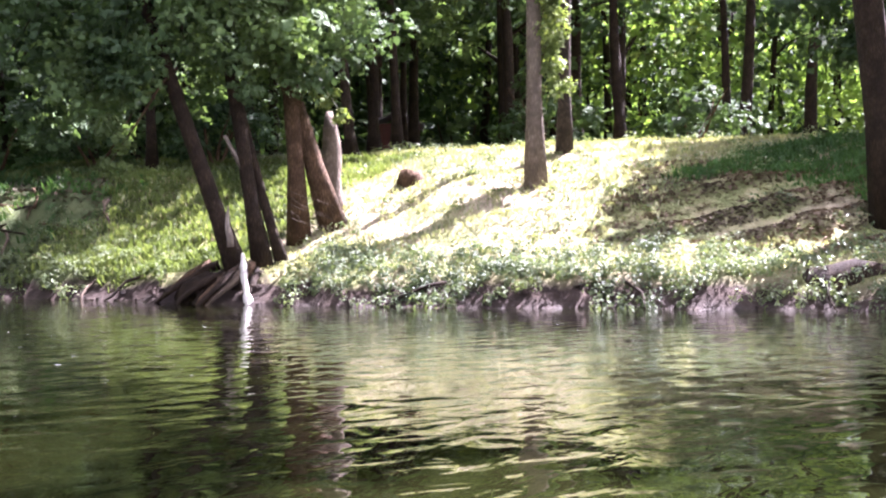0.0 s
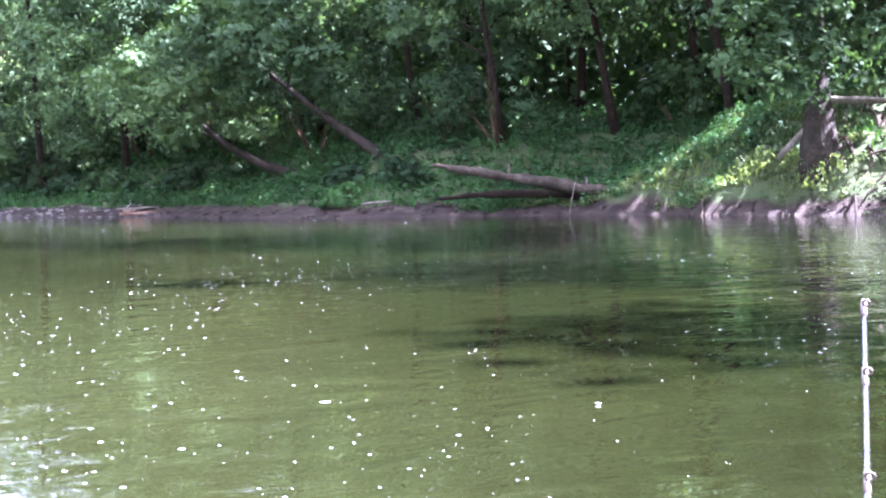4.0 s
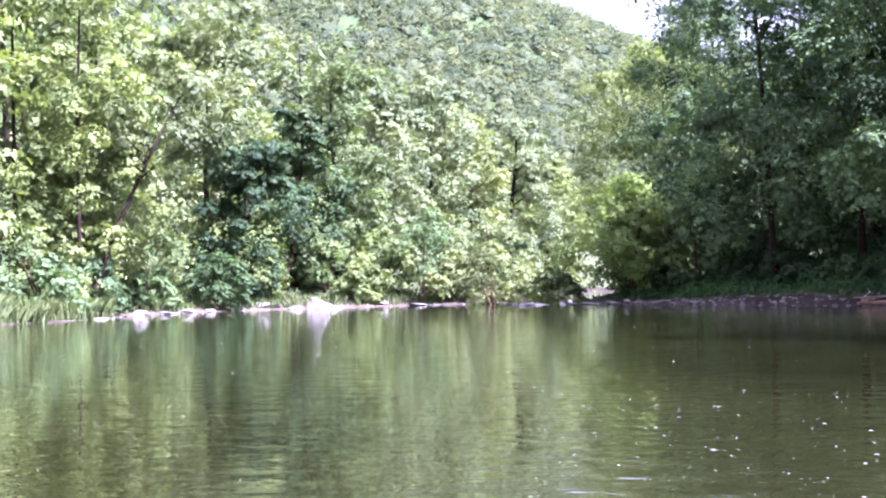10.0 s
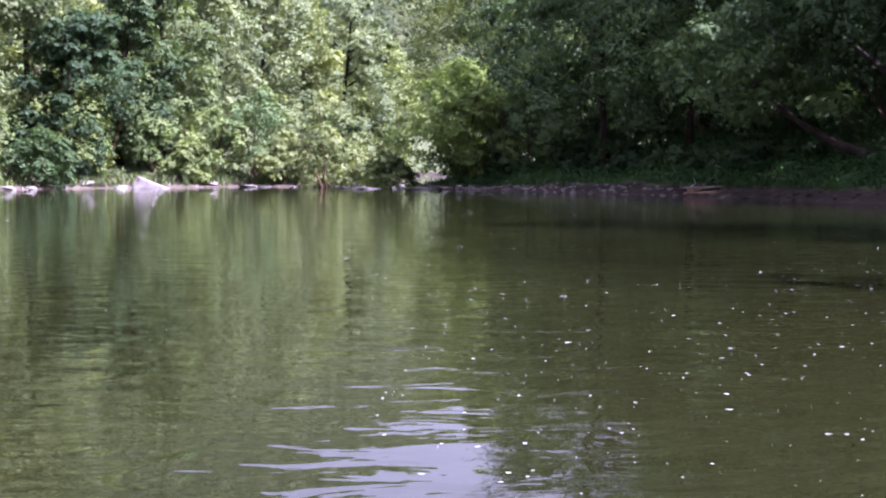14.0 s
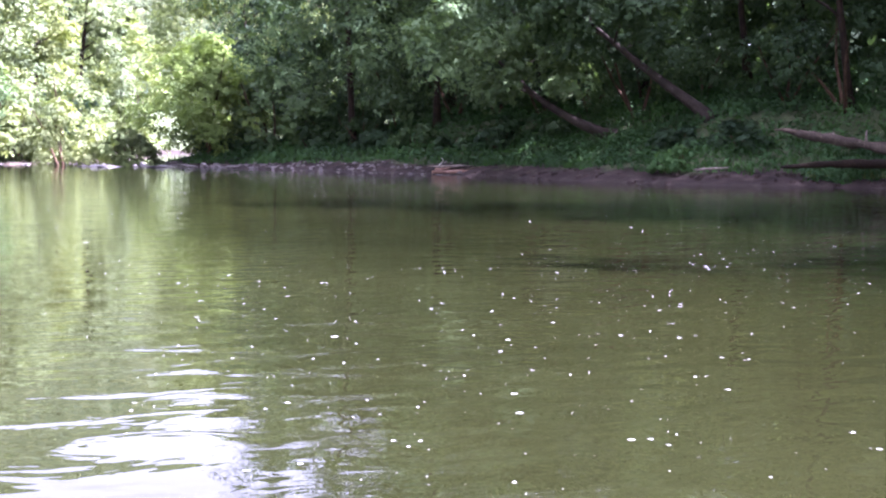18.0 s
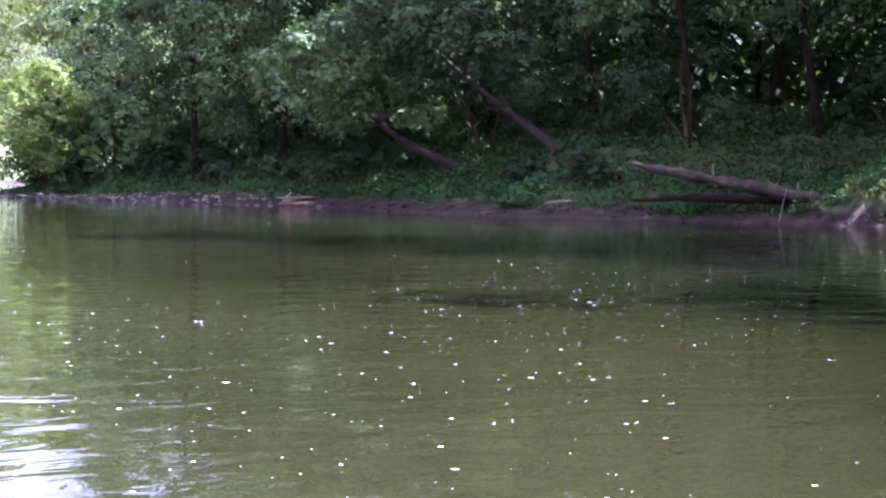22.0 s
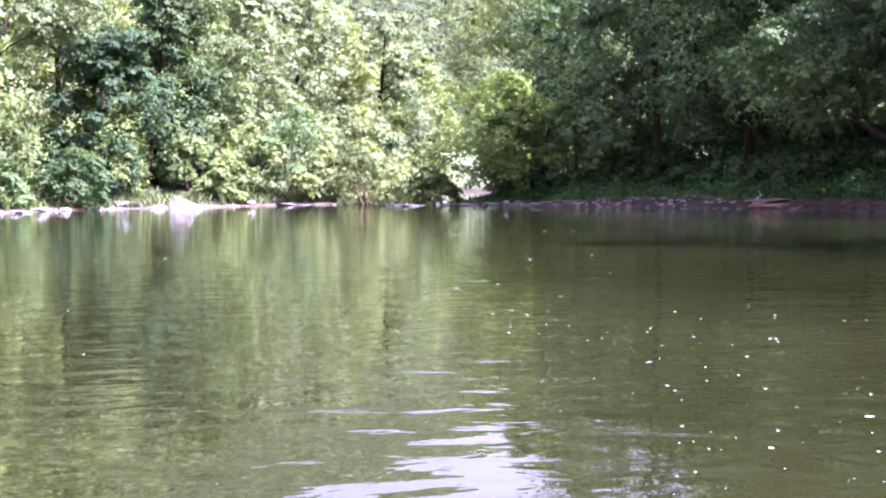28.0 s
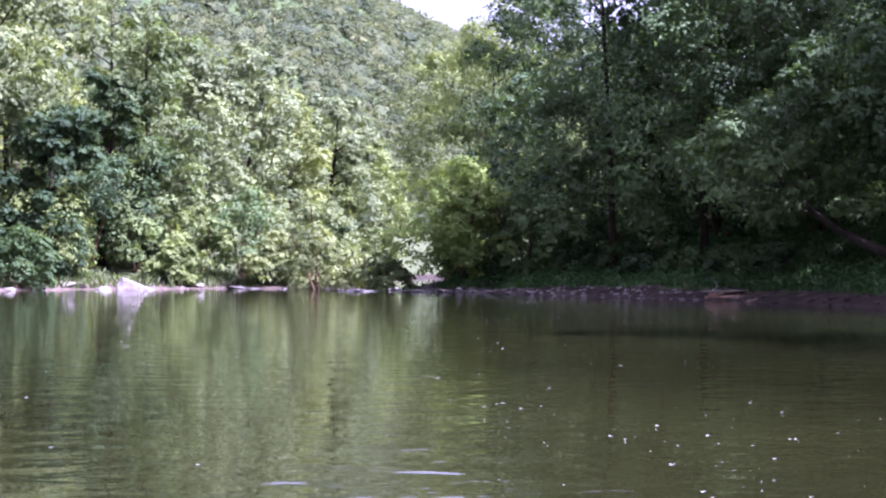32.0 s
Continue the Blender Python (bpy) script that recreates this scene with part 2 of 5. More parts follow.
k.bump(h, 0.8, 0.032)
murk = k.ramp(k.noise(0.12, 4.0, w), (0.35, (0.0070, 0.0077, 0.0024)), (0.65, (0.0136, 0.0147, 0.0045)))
# tree shade and dark reflections towards the east bank, painted into the murk
murk_shade = k.math("MULTIPLY", k.math("SUBTRACT", xy.outputs[0], k.math("SUBTRACT", k.math("MULTIPLY", xy.outputs[1], 0.2), 2.2)), 0.17, True)
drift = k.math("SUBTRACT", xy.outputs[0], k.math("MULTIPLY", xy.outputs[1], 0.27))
murk_shade = k.math("MULTIPLY", murk_shade, k.math("MULTIPLY", k.math("SUBTRACT", 1.2, drift), 0.3, True))
murk = k.mix(murk_shade, murk, k.mix(1.0, murk, (0.36, 0.38, 0.37), "MULTIPLY"))
# farther east the painted shade goes on at about half the murk colour
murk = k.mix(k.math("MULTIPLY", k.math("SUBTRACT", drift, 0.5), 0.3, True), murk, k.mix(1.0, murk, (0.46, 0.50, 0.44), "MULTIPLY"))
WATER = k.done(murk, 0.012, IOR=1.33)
k.b.inputs["Specular IOR Level"].default_value = 0.68

k = Mat("river_rock")
v = k.pos()
col = k.ramp(k.noise(2.5, 6.0, v), (0.3, (0.07, 0.060, 0.053)), (0.55, (0.14, 0.122, 0.110)), (0.75, (0.24, 0.215, 0.195)))
k.bump(k.noise(9.0, 7.0, v), 0.7, 0.06)
ROCK = k.done(k.mix(0.5, col, k.ramp(k.n("ObjectInfo").outputs["Random"], (0.0, (0.08, 0.068, 0.060)), (1.0, (0.22, 0.20, 0.185)))), 0.8)

k = Mat("foam")
FOAM = k.done((0.42, 0.43, 0.40), 0.6)
k = Mat("rod_metal")
ROD = k.done(k.ramp(k.noise(30.0, 3.0, k.pos((1, 1, 0.1))), (0.3, (0.06, 0.06, 0.062)), (0.7, (0.14, 0.14, 0.144))), 0.24, Metallic=0.75)
k = Mat("rod_guide")
GUIDE = k.done((0.08, 0.06, 0.05), 0.35, Metallic=0.4)
k = Mat("red_boards")
SHED_RED = k.done(k.ramp(k.noise(8.0, 4.0, k.pos((6, 6, 0.4))), (0.3, (0.055, 0.014, 0.012)), (0.7, (0.10, 0.026, 0.022))), 0.8)
k = Mat("shed_roof")
SHED_ROOF = k.done(k.ramp(k.noise(6.0, 4.0, k.pos()), (0.3, (0.12, 0.11, 0.10)), (0.7, (0.26, 0.24, 0.22))), 0.7)


# ---- mesh helpers ----
def mesh_ob(name, verts, faces, mat, parent=None, label="", smooth=False):
    me = bpy.data.meshes.new(name)
    me.from_pydata([tuple(v) for v in verts], [], [tuple(f) for f in faces])
    me.materials.append(mat)
    if smooth:
        me.polygons.foreach_set("use_smooth", [True] * len(me.polygons))
    me.update()
    ob = new(name, me)
    if parent:
        ob.parent = parent
    if label:
        tagged(ob, label)
    return ob


def quads_ob(name, quads, mat, parent=None):
    """quads: an (n, 4, 3) array, or (n, 3, 3) for three-cornered pieces; every one is a piece of its own."""
    n, m = quads.shape[:2]
    me = bpy.data.meshes.new(name)
    me.vertices.add(m * n)
    me.vertices.foreach_set("co", np.ascontiguousarray(quads, dtype=np.float32).ravel())
    me.loops.add(m * n)
    me.loops.foreach_set("vertex_index", np.arange(m * n, dtype=np.int32))
    me.polygons.add(n)
    me.polygons.foreach_set("loop_start", np.arange(0, m * n, m, dtype=np.int32))
    me.materials.append(mat)
    me.update()
    me.validate()
    ob = new(name, me)
    if parent:
        ob.parent = parent
    return ob


def tube(points, radii, sides=9, rng=None, rough=0.0):
    """Vertices and faces of a tapered tube along points, closed at both ends."""
    pts = [Vector(p) for p in points]
    verts, faces = [], []
    side = Vector((1, 0, 0))
    for i, (p, r) in enumerate(zip(pts, radii)):
        d = (pts[min(i + 1, len(pts) - 1)] - pts[max(i - 1, 0)]).normalized()
        side = (side - d * side.dot(d))
        if side.length < 1e-4:
            side = d.orthogonal()
        side.normalize()
        up = d.cross(side)
        for j in range(sides):
            a = 2 * math.pi * j / sides
            q = r * (1 + (rng.uniform(-rough, rough) if rng is not None else 0))
            verts.append(p + (side * math.cos(a) + up * math.sin(a)) * q)
    for i in range(len(pts) - 1):
        for j in range(sides):
            a, b = i * sides + j, i * sides + (j + 1) % sides
            faces.append((a, b, b + sides, a + sides))
    faces.append(tuple(range(sides))[::-1])
    faces.append(tuple(range((len(pts) - 1) * sides, len(pts) * sides)))
    return verts, faces


def join(*geos):
    verts, faces = [], []
    for v, f in geos:
        o = len(verts)
        verts += v
        faces += [tuple(i + o for i in q) for q in f]
    return verts, faces


def bend(a, b, n, rng, wobble, sag=0.0):
    """n + 1 points from a to b with a slow wobble."""
    a, b = Vector(a), Vector(b)
    out = []
    ph = [rng.uniform(0, 6.3) for _ in range(4)]
    for i in range(n + 1):
        u = i / n
        e = math.sin(math.pi * u)
        out.append(a.lerp(b, u) + Vector((math.sin(3 * u + ph[0]), math.sin(3.7 * u + ph[1]), 0)) * wobble * e + Vector((0, 0, sag * e)))
    return out


def leaf_quads(centers, normals, size, rng, slim=0.55, fine=False):
    """Kite-shaped leaves at the centres, or three-cornered ones."""
    n = len(centers)
    nrm = normals / (np.linalg.norm(normals, axis=1, keepdims=True) + 1e-9)
    t = rng.normal(size=(n, 3))
    t -= nrm * np.sum(t * nrm, axis=1, keepdims=True)
    t /= np.linalg.norm(t, axis=1, keepdims=True) + 1e-9
    b = np.cross(nrm, t)
    s = (size * rng.uniform(0.6, 1.3, n))[:, None]
    droop = np.array([0, 0, -0.18]) * s
    if fine:
        return np.stack([centers - t * s * 0.5 - b * s * slim * 0.65, centers - t * s * 0.4 + b * s * slim * 0.65, centers + t * s * 0.6 + droop], axis=1)
    return np.stack([centers - t * s * 0.5, centers + b * s * slim * 0.5 + droop * 0.2, centers + t * s * 0.5 + droop, centers - b * s * slim * 0.5 + droop * 0.2], axis=1)


def clumps(centers, radii, per, size, rng, flat=0.6, slim=0.55):
    """Leaves in tufts round the given centres."""
    c = np.repeat(centers, per, axis=0)
    r = np.repeat(radii, per)
    d = rng.normal(size=(len(c), 3))
    d /= np.linalg.norm(d, axis=1, keepdims=True)
    q = r * rng.uniform(0.25, 1.0, len(c)) ** 0.5
    off = d * q[:, None]
    off[:, 2] *= flat
    nrm = d * 0.75 + rng.normal(size=d.shape) * 0.36 + np.array([0, 0, 0.55])
    return leaf_quads(c + off, nrm, size, rng, slim)


def sprays(centers, radii, total, size, rng, slim=0.62, core=0.46, fine=False):
    """Boughs of foliage: round each centre a dense heart of crossing leaves, and on its upper and outer side flat drooping sprays."""
    n = len(centers)
    if fine:
        total, size = 1.75 * total, 0.76 * size
    ns = int(np.clip(total / (n * 9), 4, 34 if fine else 22))
    m = n * ns
    per = max(4, int(total / m))
    c, r = np.repeat(centers, ns, axis=0), np.repeat(radii, ns)
    d = rng.normal(size=(m, 3))
    d[:, 2] += 0.35
    d /= np.linalg.norm(d, axis=1, keepdims=True)
    mid = c + d * (r * rng.uniform(0.72, 1.06, m))[:, None] * np.array([1.0, 1.0, 0.78])
    out = d * np.array([1, 1, 0.15]) + rng.normal(size=(m, 3)) * 0.2
    out /= np.linalg.norm(out, axis=1, keepdims=True)
    side = np.cross(out, np.array([0, 0, 1.0]))
    side /= np.linalg.norm(side, axis=1, keepdims=True) + 1e-9
    u = rng.uniform(-1, 1, (m, per))
    w = rng.normal(size=(m, per)) * 0.5 * (1.15 - 0.5 * (u + 1) / 2)
    rr = r[:, None] * rng.uniform(0.2, 0.42, (m, 1))
    at = mid[:, None, :] + out[:, None, :] * (u * rr)[..., None] + side[:, None, :] * (w * rr)[..., None]
    at[..., 2] += -0.3 * rr * (u + 0.6) ** 2 + rng.normal(size=(m, per)) * 0.06 * r[:, None]
    nrm = (d * 0.8 + np.array([0, 0, 0.4]))[:, None, :] + rng.normal(size=(m, per, 3)) * 0.24
    leaves = leaf_quads(at.reshape(-1, 3), nrm.reshape(-1, 3), size, rng, slim, fine)
    dim = int(4 + 40 * core)
    e = np.repeat(centers, dim, axis=0) + rng.normal(size=(n * dim, 3)) * np.repeat(radii, dim)[:, None] * np.array([0.8, 0.8, 0.55]) * core
    heart = leaf_quads(e, rng.normal(size=e.shape) + np.array([0, 0, 0.3]), 1.0, rng, 0.95)
    heart = e[:, None, :] + (heart - e[:, None, :]) * np.minimum(np.repeat(radii, dim) * core * 0.9, 1.5 * size)[:, None, None]
    return np.concatenate([leaves, heart[:, :3], heart[:, [2, 3, 0]]] if fine else [leaves, heart])


# ---- the plan: shore line and heights ----
SHORE = [(34, -200), (30, -60), (27.5, -15), (26, 1.5), (25.6, 4.5), (24.8, 8), (23.9, 11), (23.7, 14.3), (24.5, 19), (24.6, 23), (23, 27),
         (22.3, 30), (21.2, 33), (18.6, 35.5), (15.8, 38.2), (13.8, 43), (12.3, 50), (9.6, 54.5), (7.2, 59.5), (5, 64.5), (2.5, 68), (1.5, 74),
         (4.2, 90), (6, 115), (9, 150), (5, 150), (3, 115), (1.2, 90), (-2.5, 76), (-7.5, 74.5), (-11, 70.5), (-14.3, 69.5), (-16.8, 65),
         (-18, 59), (-17.8, 54), (-18.8, 48), (-20, 40), (-22, 28), (-26, -20), (-34, -200)]


def smooth_line(pts, n=4):
    p = np.array(pts, float)
    out = []
    for i in range(len(p) - 1):
        a, b, c, d = p[max(i - 1, 0)], p[i], p[i + 1], p[min(i + 2, len(p) - 1)]
        for u in np.arange(n) / n:
            out.append(0.5 * (2 * b + (c - a) * u + (2 * a - 5 * b + 4 * c - d) * u * u + (3 * b - a - 3 * c + d) * u ** 3))
    return np.array(out + [p[-1]])


LINE = smooth_line(SHORE)


def inland(x, y):
    """Distance from the shore line: positive on land."""
    x, y = np.atleast_1d(np.asarray(x, float)), np.atleast_1d(np.asarray(y, float))
    a, b = LINE, np.roll(LINE, -1, axis=0)
    best = np.full(x.shape, 1e18)
    inside = np.zeros(x.shape, bool)
    for (ax, ay), (bx, by) in zip(a, b):
        dx, dy = bx - ax, by - ay
        u = np.clip(((x - ax) * dx + (y - ay) * dy) / (dx * dx + dy * dy + 1e-12), 0, 1)
        best = np.minimum(best, (x - ax - u * dx) ** 2 + (y - ay - u * dy) ** 2)
        if ay != by:
            inside ^= ((ay > y) != (by > y)) & (x < (bx - ax) * (y - ay) / (by - ay) + ax)
    return np.where(inside, -1, 1) * np.sqrt(best)


def smoothstep(a, b, v):
    u = np.clip((v - a) / (b - a), 0, 1)
    return u * u * (3 - 2 * u)


def wave(x, y, f, ph):
    return np.sin(x * f + ph) * np.cos(y * f * 1.13 + ph * 1.7) + 0.5 * np.sin(x * f * 2.3 + y * f * 1.9 + ph * 2.1)


def height(x, y):
    x, y = np.atleast_1d(np.asarray(x, float)), np.atleast_1d(np.asarray(y, float))
    s = inland(x, y)
    s = s + (0.25 * wave(x, y, 1.3, 0.4) + 0.12 * wave(x, y, 3.1, 2.0)) * smoothstep(-1.5, 0.4, s)
    east = np.interp(s, [-40, -4, -0.4, 0, 0.3, 0.6, 2.4, 6, 9, 12, 20, 60, 300], [-3, -0.9, -0.15, 0.0, 0.28, 0.6, 1.25, 2.85, 3.7, 4.2, 4.6, 5.2, 9])
    mud = np.interp(s, [-40, -4, -0.4, 0, 1.0, 2.2, 3.0, 4.4, 5.6, 9, 16, 60, 300], [-3, -0.7, -0.1, 0.0, 0.3, 0.55, 0.9, 1.35, 2.15, 3.2, 4.0, 5, 9])
    north = np.interp(s, [-40, -4, -0.4, 0, 1.5, 4, 10, 40, 300], [-2, -0.6, -0.08, 0.0, 0.22, 0.7, 1.8, 4, 12])
    steep = np.interp(s, [-40, -4, -0.4, 0, 0.3, 0.7, 1.3, 3.2, 5.6, 9, 12, 20, 60, 300], [-3, -0.9, -0.15, 0.0, 0.35, 0.75, 1.5, 2.8, 3.4, 3.9, 4.2, 4.6, 5.2, 9])
    k3 = smoothstep(19, 23.5, y) * (1 - smoothstep(30, 34, y))
    east = east * (1 - k3) + steep * k3
    k1 = smoothstep(30, 36, y) * (x > 0)
    z = east * (1 - k1) + mud * k1
    k2 = np.maximum(smoothstep(58, 66, y), (x < -5) * 1.0)
    z = z * (1 - k2) + north * k2
    ridge = np.interp(x, [-1500, -600, -155, -75, 34, 140, 260, 500, 1500], [150, 205, 168, 146, 102, 58, 30, 40, 80])
    hill = ridge * smoothstep(380, 640, y) + 60 * smoothstep(150, 500, np.abs(x)) * (1 - smoothstep(380, 640, y))
    z = z + hill * smoothstep(40, 160, s) + 0.05 * wave(x, y, 0.9, 1.0) * smoothstep(0.5, 3, s) + hill * 0.02 * wave(x, y, 0.012, 0.3)
    return z


def hz(x, y):
    return float(height(x, y)[0])


# ---- ground and water ----
def axis(lo, a, b, hi, fine, steps):
    inner = np.arange(a, b, fine)
    left = a - np.geomspace(fine * 2, a - lo, steps)[::-1]
    right = inner[-1] + np.geomspace(fine * 2, hi - inner[-1], steps)
    return np.concatenate([left, inner, right])


gx, gy = axis(-3000, -32, 46, 3000, 0.5, 30), axis(-3000, -12, 84, 3500, 0.6, 36)
gx = np.unique(np.concatenate([gx, np.arange(-330.0, 160.0, 14.0)]))
gy = np.unique(np.concatenate([gy, np.arange(370.0, 720.0, 10.0)]))
XX, YY = np.meshgrid(gx, gy)
ZZ = height(XX.ravel(), YY.ravel())
nx, ny = len(gx), len(gy)
idx = np.arange(nx * ny).reshape(ny, nx)
faces = np.stack([idx[:-1, :-1], idx[:-1, 1:], idx[1:, 1:], idx[1:, :-1]], axis=-1).reshape(-1, 4)
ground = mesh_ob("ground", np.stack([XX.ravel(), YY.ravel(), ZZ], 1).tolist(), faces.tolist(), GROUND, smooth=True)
tagged(ground, "grassy and muddy river banks rising to wooded hills", "ground", kind="structure")

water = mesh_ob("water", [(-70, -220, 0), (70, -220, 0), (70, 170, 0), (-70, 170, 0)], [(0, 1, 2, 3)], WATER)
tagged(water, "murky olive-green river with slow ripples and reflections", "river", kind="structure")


# ---- trees ----
def make_tree(name, x, y, h, r, top, base, rad, nclump, per, size, leaf, bark, seed, label, lean=(0, 0), mid=None, limbs=9, flat=0.6, cr=None, rough=0.11, group="", shift=(0, 0)):
    """A tree: trunk with limbs, and a crown of tufts of leaves between the heights base and top above its foot."""
    rng = np.random.default_rng(seed)
    pr = random.Random(seed)
    root = tagged(new(name), label, "tree", group)
    z0 = hz(x, y) - 0.15
    root.location = (x, y, z0)
    tip = Vector((lean[0], lean[1], h))
    if mid:
        mv = Vector(mid)
        um = mv.length / (mv.length + (tip - mv).length)
        pts = []
        for i in range(14):
            u = i / 13
            pts.append(mv * (u * (u - 1) / (um * (um - 1))) + tip * (u * (u - um) / (1 - um)) + Vector((math.sin(5 * u + seed), math.cos(4 * u + seed), 0)) * r * 0.25 * math.sin(math.pi * u))
    else:
        pts = bend((0, 0, 0), tip, 11, pr, r * 0.9)
    n = len(pts)
    radii = [r * (1.0 - 0.86 * (i / (n - 1)) ** 0.9) * (1.45 if i == 0 else 1.0) for i in range(n)]
    mesh_ob("trunk", *tube(pts, radii, 10, pr, rough), bark, root, smooth=True)
    cc = []
    for i in range(limbs):
        u = pr.uniform(max(0.2, 0.75 * base / h), 0.95)
        f = u * (n - 1)
        j = min(int(f), n - 2)
        p = pts[j].lerp(pts[j + 1], f - j)
        a = pr.uniform(0, 6.28) if i % 3 else pr.choice((0.4, 2.5, 4.3))
        ln = rad * pr.uniform(0.55, 0.95)
        e = p + Vector((math.cos(a) * ln, math.sin(a) * ln, pr.uniform(0.15, 0.6) * ln))
        rr = r * (1 - 0.8 * u) * 0.5
        lp = bend(p, e, 5, pr, 0.15, 0.1 * ln)
        mesh_ob("limb", *tube(lp, [rr * (1 - 0.8 * q / 5) for q in range(6)], 6, pr, 0.05), bark, root, smooth=True)
        cc += [lp[3], lp[5]]
    if nclump:
        half = (top - base) / 2
        lr = cr or min(max(rad * 0.31, 0.55), 1.45)
        m = int(np.clip(1.1 * rad * half / (lr * lr) * 2.2, 14, 90 if nclump > 120 else 60))
        u = (np.arange(m) + rng.uniform(0, 1, m)) / m
        prof = np.sin(np.pi * np.clip(0.16 + 0.8 * u, 0, 1)) ** 0.75
        az = np.arange(m) * 2.39996 + rng.uniform(-0.5, 0.5, m)
        dist = rad * prof * np.where(rng.random(m) < 0.78, rng.uniform(0.72, 1.08, m), rng.uniform(0.1, 0.5, m))
        zz = base + (top - base) * (0.04 + 0.93 * u) - 0.1 * dist
        k = np.clip(zz / h, 0, 1)
        cen = np.stack([np.cos(az) * dist + lean[0] * k + shift[0], np.sin(az) * dist + lean[1] * k + shift[1], zz], 1)
        if cc:
            cen = np.concatenate([cen, np.array([tuple(c) for c in cc])])
        rad_c = lr * rng.uniform(0.62, 1.3, len(cen)) * np.concatenate([0.75 + 0.25 * prof, np.full(len(cen) - m, 0.6)])
        total = nclump * per
        if total < 5000:
            quads_ob("crown", sprays(cen, rad_c, 1.0 * total, size * 1.35, rng, core=0.22), leaf, root)
        else:
            quads_ob("crown", sprays(cen, rad_c, 1.0 * total, size * (1.4 if size < 0.175 else 1.15), rng, fine=y > 36), leaf, root)
    return root


def make_bush(name, x, y, h, rad, nclump, per, size, leaf, seed, label, category="bush", group="", flat=0.7):
    rng = np.random.default_rng(seed)
    pr = random.Random(seed)
    root = tagged(new(name), label, category, group)
    root.location = (x, y, hz(x, y) - 0.08)
    geos = []
    for i in range(3):
        a, l = pr.uniform(0, 6.28), pr.uniform(0.3, 0.8)
        geos.append(tube(bend((0.1 * math.cos(a), 0.1 * math.sin(a), 0), (rad * l * math.cos(a), rad * l * math.sin(a), h * pr.uniform(0.6, 0.95)), 4, pr, 0.1), [0.04 * h ** 0.5 * (1 - 0.17 * q) for q in range(5)], 5))
    for v, f in geos:
        mesh_ob("stem", v, f, BARK, root)
    m = int(np.clip(nclump / 3, 6, 22))
    u = (np.arange(m) + 0.5) / m
    az = np.arange(m) * 2.39996 + rng.uniform(-0.5, 0.5, m)
    dist = rad * np.sqrt(1 - u ** 2) * rng.uniform(0.45, 0.95, m)
    cen = np.stack([np.cos(az) * dist, np.sin(az) * dist, h * (0.14 + 0.74 * u) * rng.uniform(0.85, 1.1, m)], 1)
    quads_ob("foliage", sprays(cen, min(rad, h) * 0.34 * rng.uniform(0.65, 1.3, m), 0.9 * nclump * per, size * 1.12, rng, 0.65, fine=y > 36), leaf, root)
    return root


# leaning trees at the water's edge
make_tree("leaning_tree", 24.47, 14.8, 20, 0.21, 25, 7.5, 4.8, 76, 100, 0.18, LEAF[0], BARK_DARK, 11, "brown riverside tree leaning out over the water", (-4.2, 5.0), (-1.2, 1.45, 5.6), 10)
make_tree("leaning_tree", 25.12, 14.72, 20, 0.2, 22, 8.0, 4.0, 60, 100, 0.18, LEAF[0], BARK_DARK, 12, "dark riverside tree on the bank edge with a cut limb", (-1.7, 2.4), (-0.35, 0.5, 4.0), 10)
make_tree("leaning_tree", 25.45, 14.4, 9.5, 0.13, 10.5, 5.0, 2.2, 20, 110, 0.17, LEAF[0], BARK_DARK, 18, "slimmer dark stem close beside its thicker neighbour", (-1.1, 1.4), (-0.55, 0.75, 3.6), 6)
make_tree("leaning_tree", 26.47, 14.68, 22, 0.22, 27, 9.0, 4.8, 70, 100, 0.2, LEAF[0], BARK, 13, "tall brown tree standing in the sunlit grass", (-1.3, 1.6), None, 10)
make_tree("leaning_tree", 27.1, 14.1, 20, 0.25, 22, 8.5, 4.4, 60, 100, 0.2, LEAF[0], BARK, 14, "thick brown tree leaning over the sunlit slope", (-3.2, 4.2), (-0.75, 1.05, 4.0), 10)
make_tree("bank_tree", 30.27, 10.41, 24, 0.21, 28, 14.0, 4.6, 80, 80, 0.22, LEAF[0], BARK_GREY, 15, "straight grey-brown tree with leafy shoots on its trunk", (0.1, 0.1), None, 9)
make_tree("bank_tree", 33.2, 11.0, 20, 0.17, 24, 14.0, 3.2, 40, 80, 0.22, LEAF[0], BARK_DIM, 16, "dim grey tree at the edge of the terrace", (0.1, 0.1), None, 7)
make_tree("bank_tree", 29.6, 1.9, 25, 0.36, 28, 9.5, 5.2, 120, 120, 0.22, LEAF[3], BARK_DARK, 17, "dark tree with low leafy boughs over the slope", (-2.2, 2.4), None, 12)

# mostly out of view; added to cast the shade at the clearing's end
for i, (x, y, h) in enumerate(((38.6, 0.4, 9.5), (35.6, -3.4, 9), (37.9, 3.0, 9.2), (41.6, 4.0, 10), (40.6, 1.6, 10))):
    make_tree("bank_tree", x, y, h, 0.3, h + 0.8, 2.2, 3.0, 80, 110, 0.22, LEAF[3], BARK_DARK, 190 + i, "dark tree added to shade the end of the clearing", (-0.5, 0.3), None, 9)

# unseen trees past the clearing, added to shade the river and block sky
for i, (x, y, h) in enumerate(((29.2, -3.8, 28), (30.2, -9.0, 28), (29.8, -14.5, 28), (31.5, -20, 27))):
    make_tree("bank_tree", x, y, h, 0.4, h + 2, 6.0, 4.8, 110, 60, 0.3, LEAF[3], BARK_DARK, 195 + i, "tall tree added out of view to shade the river", (-2.5, 1.0), None, 12)

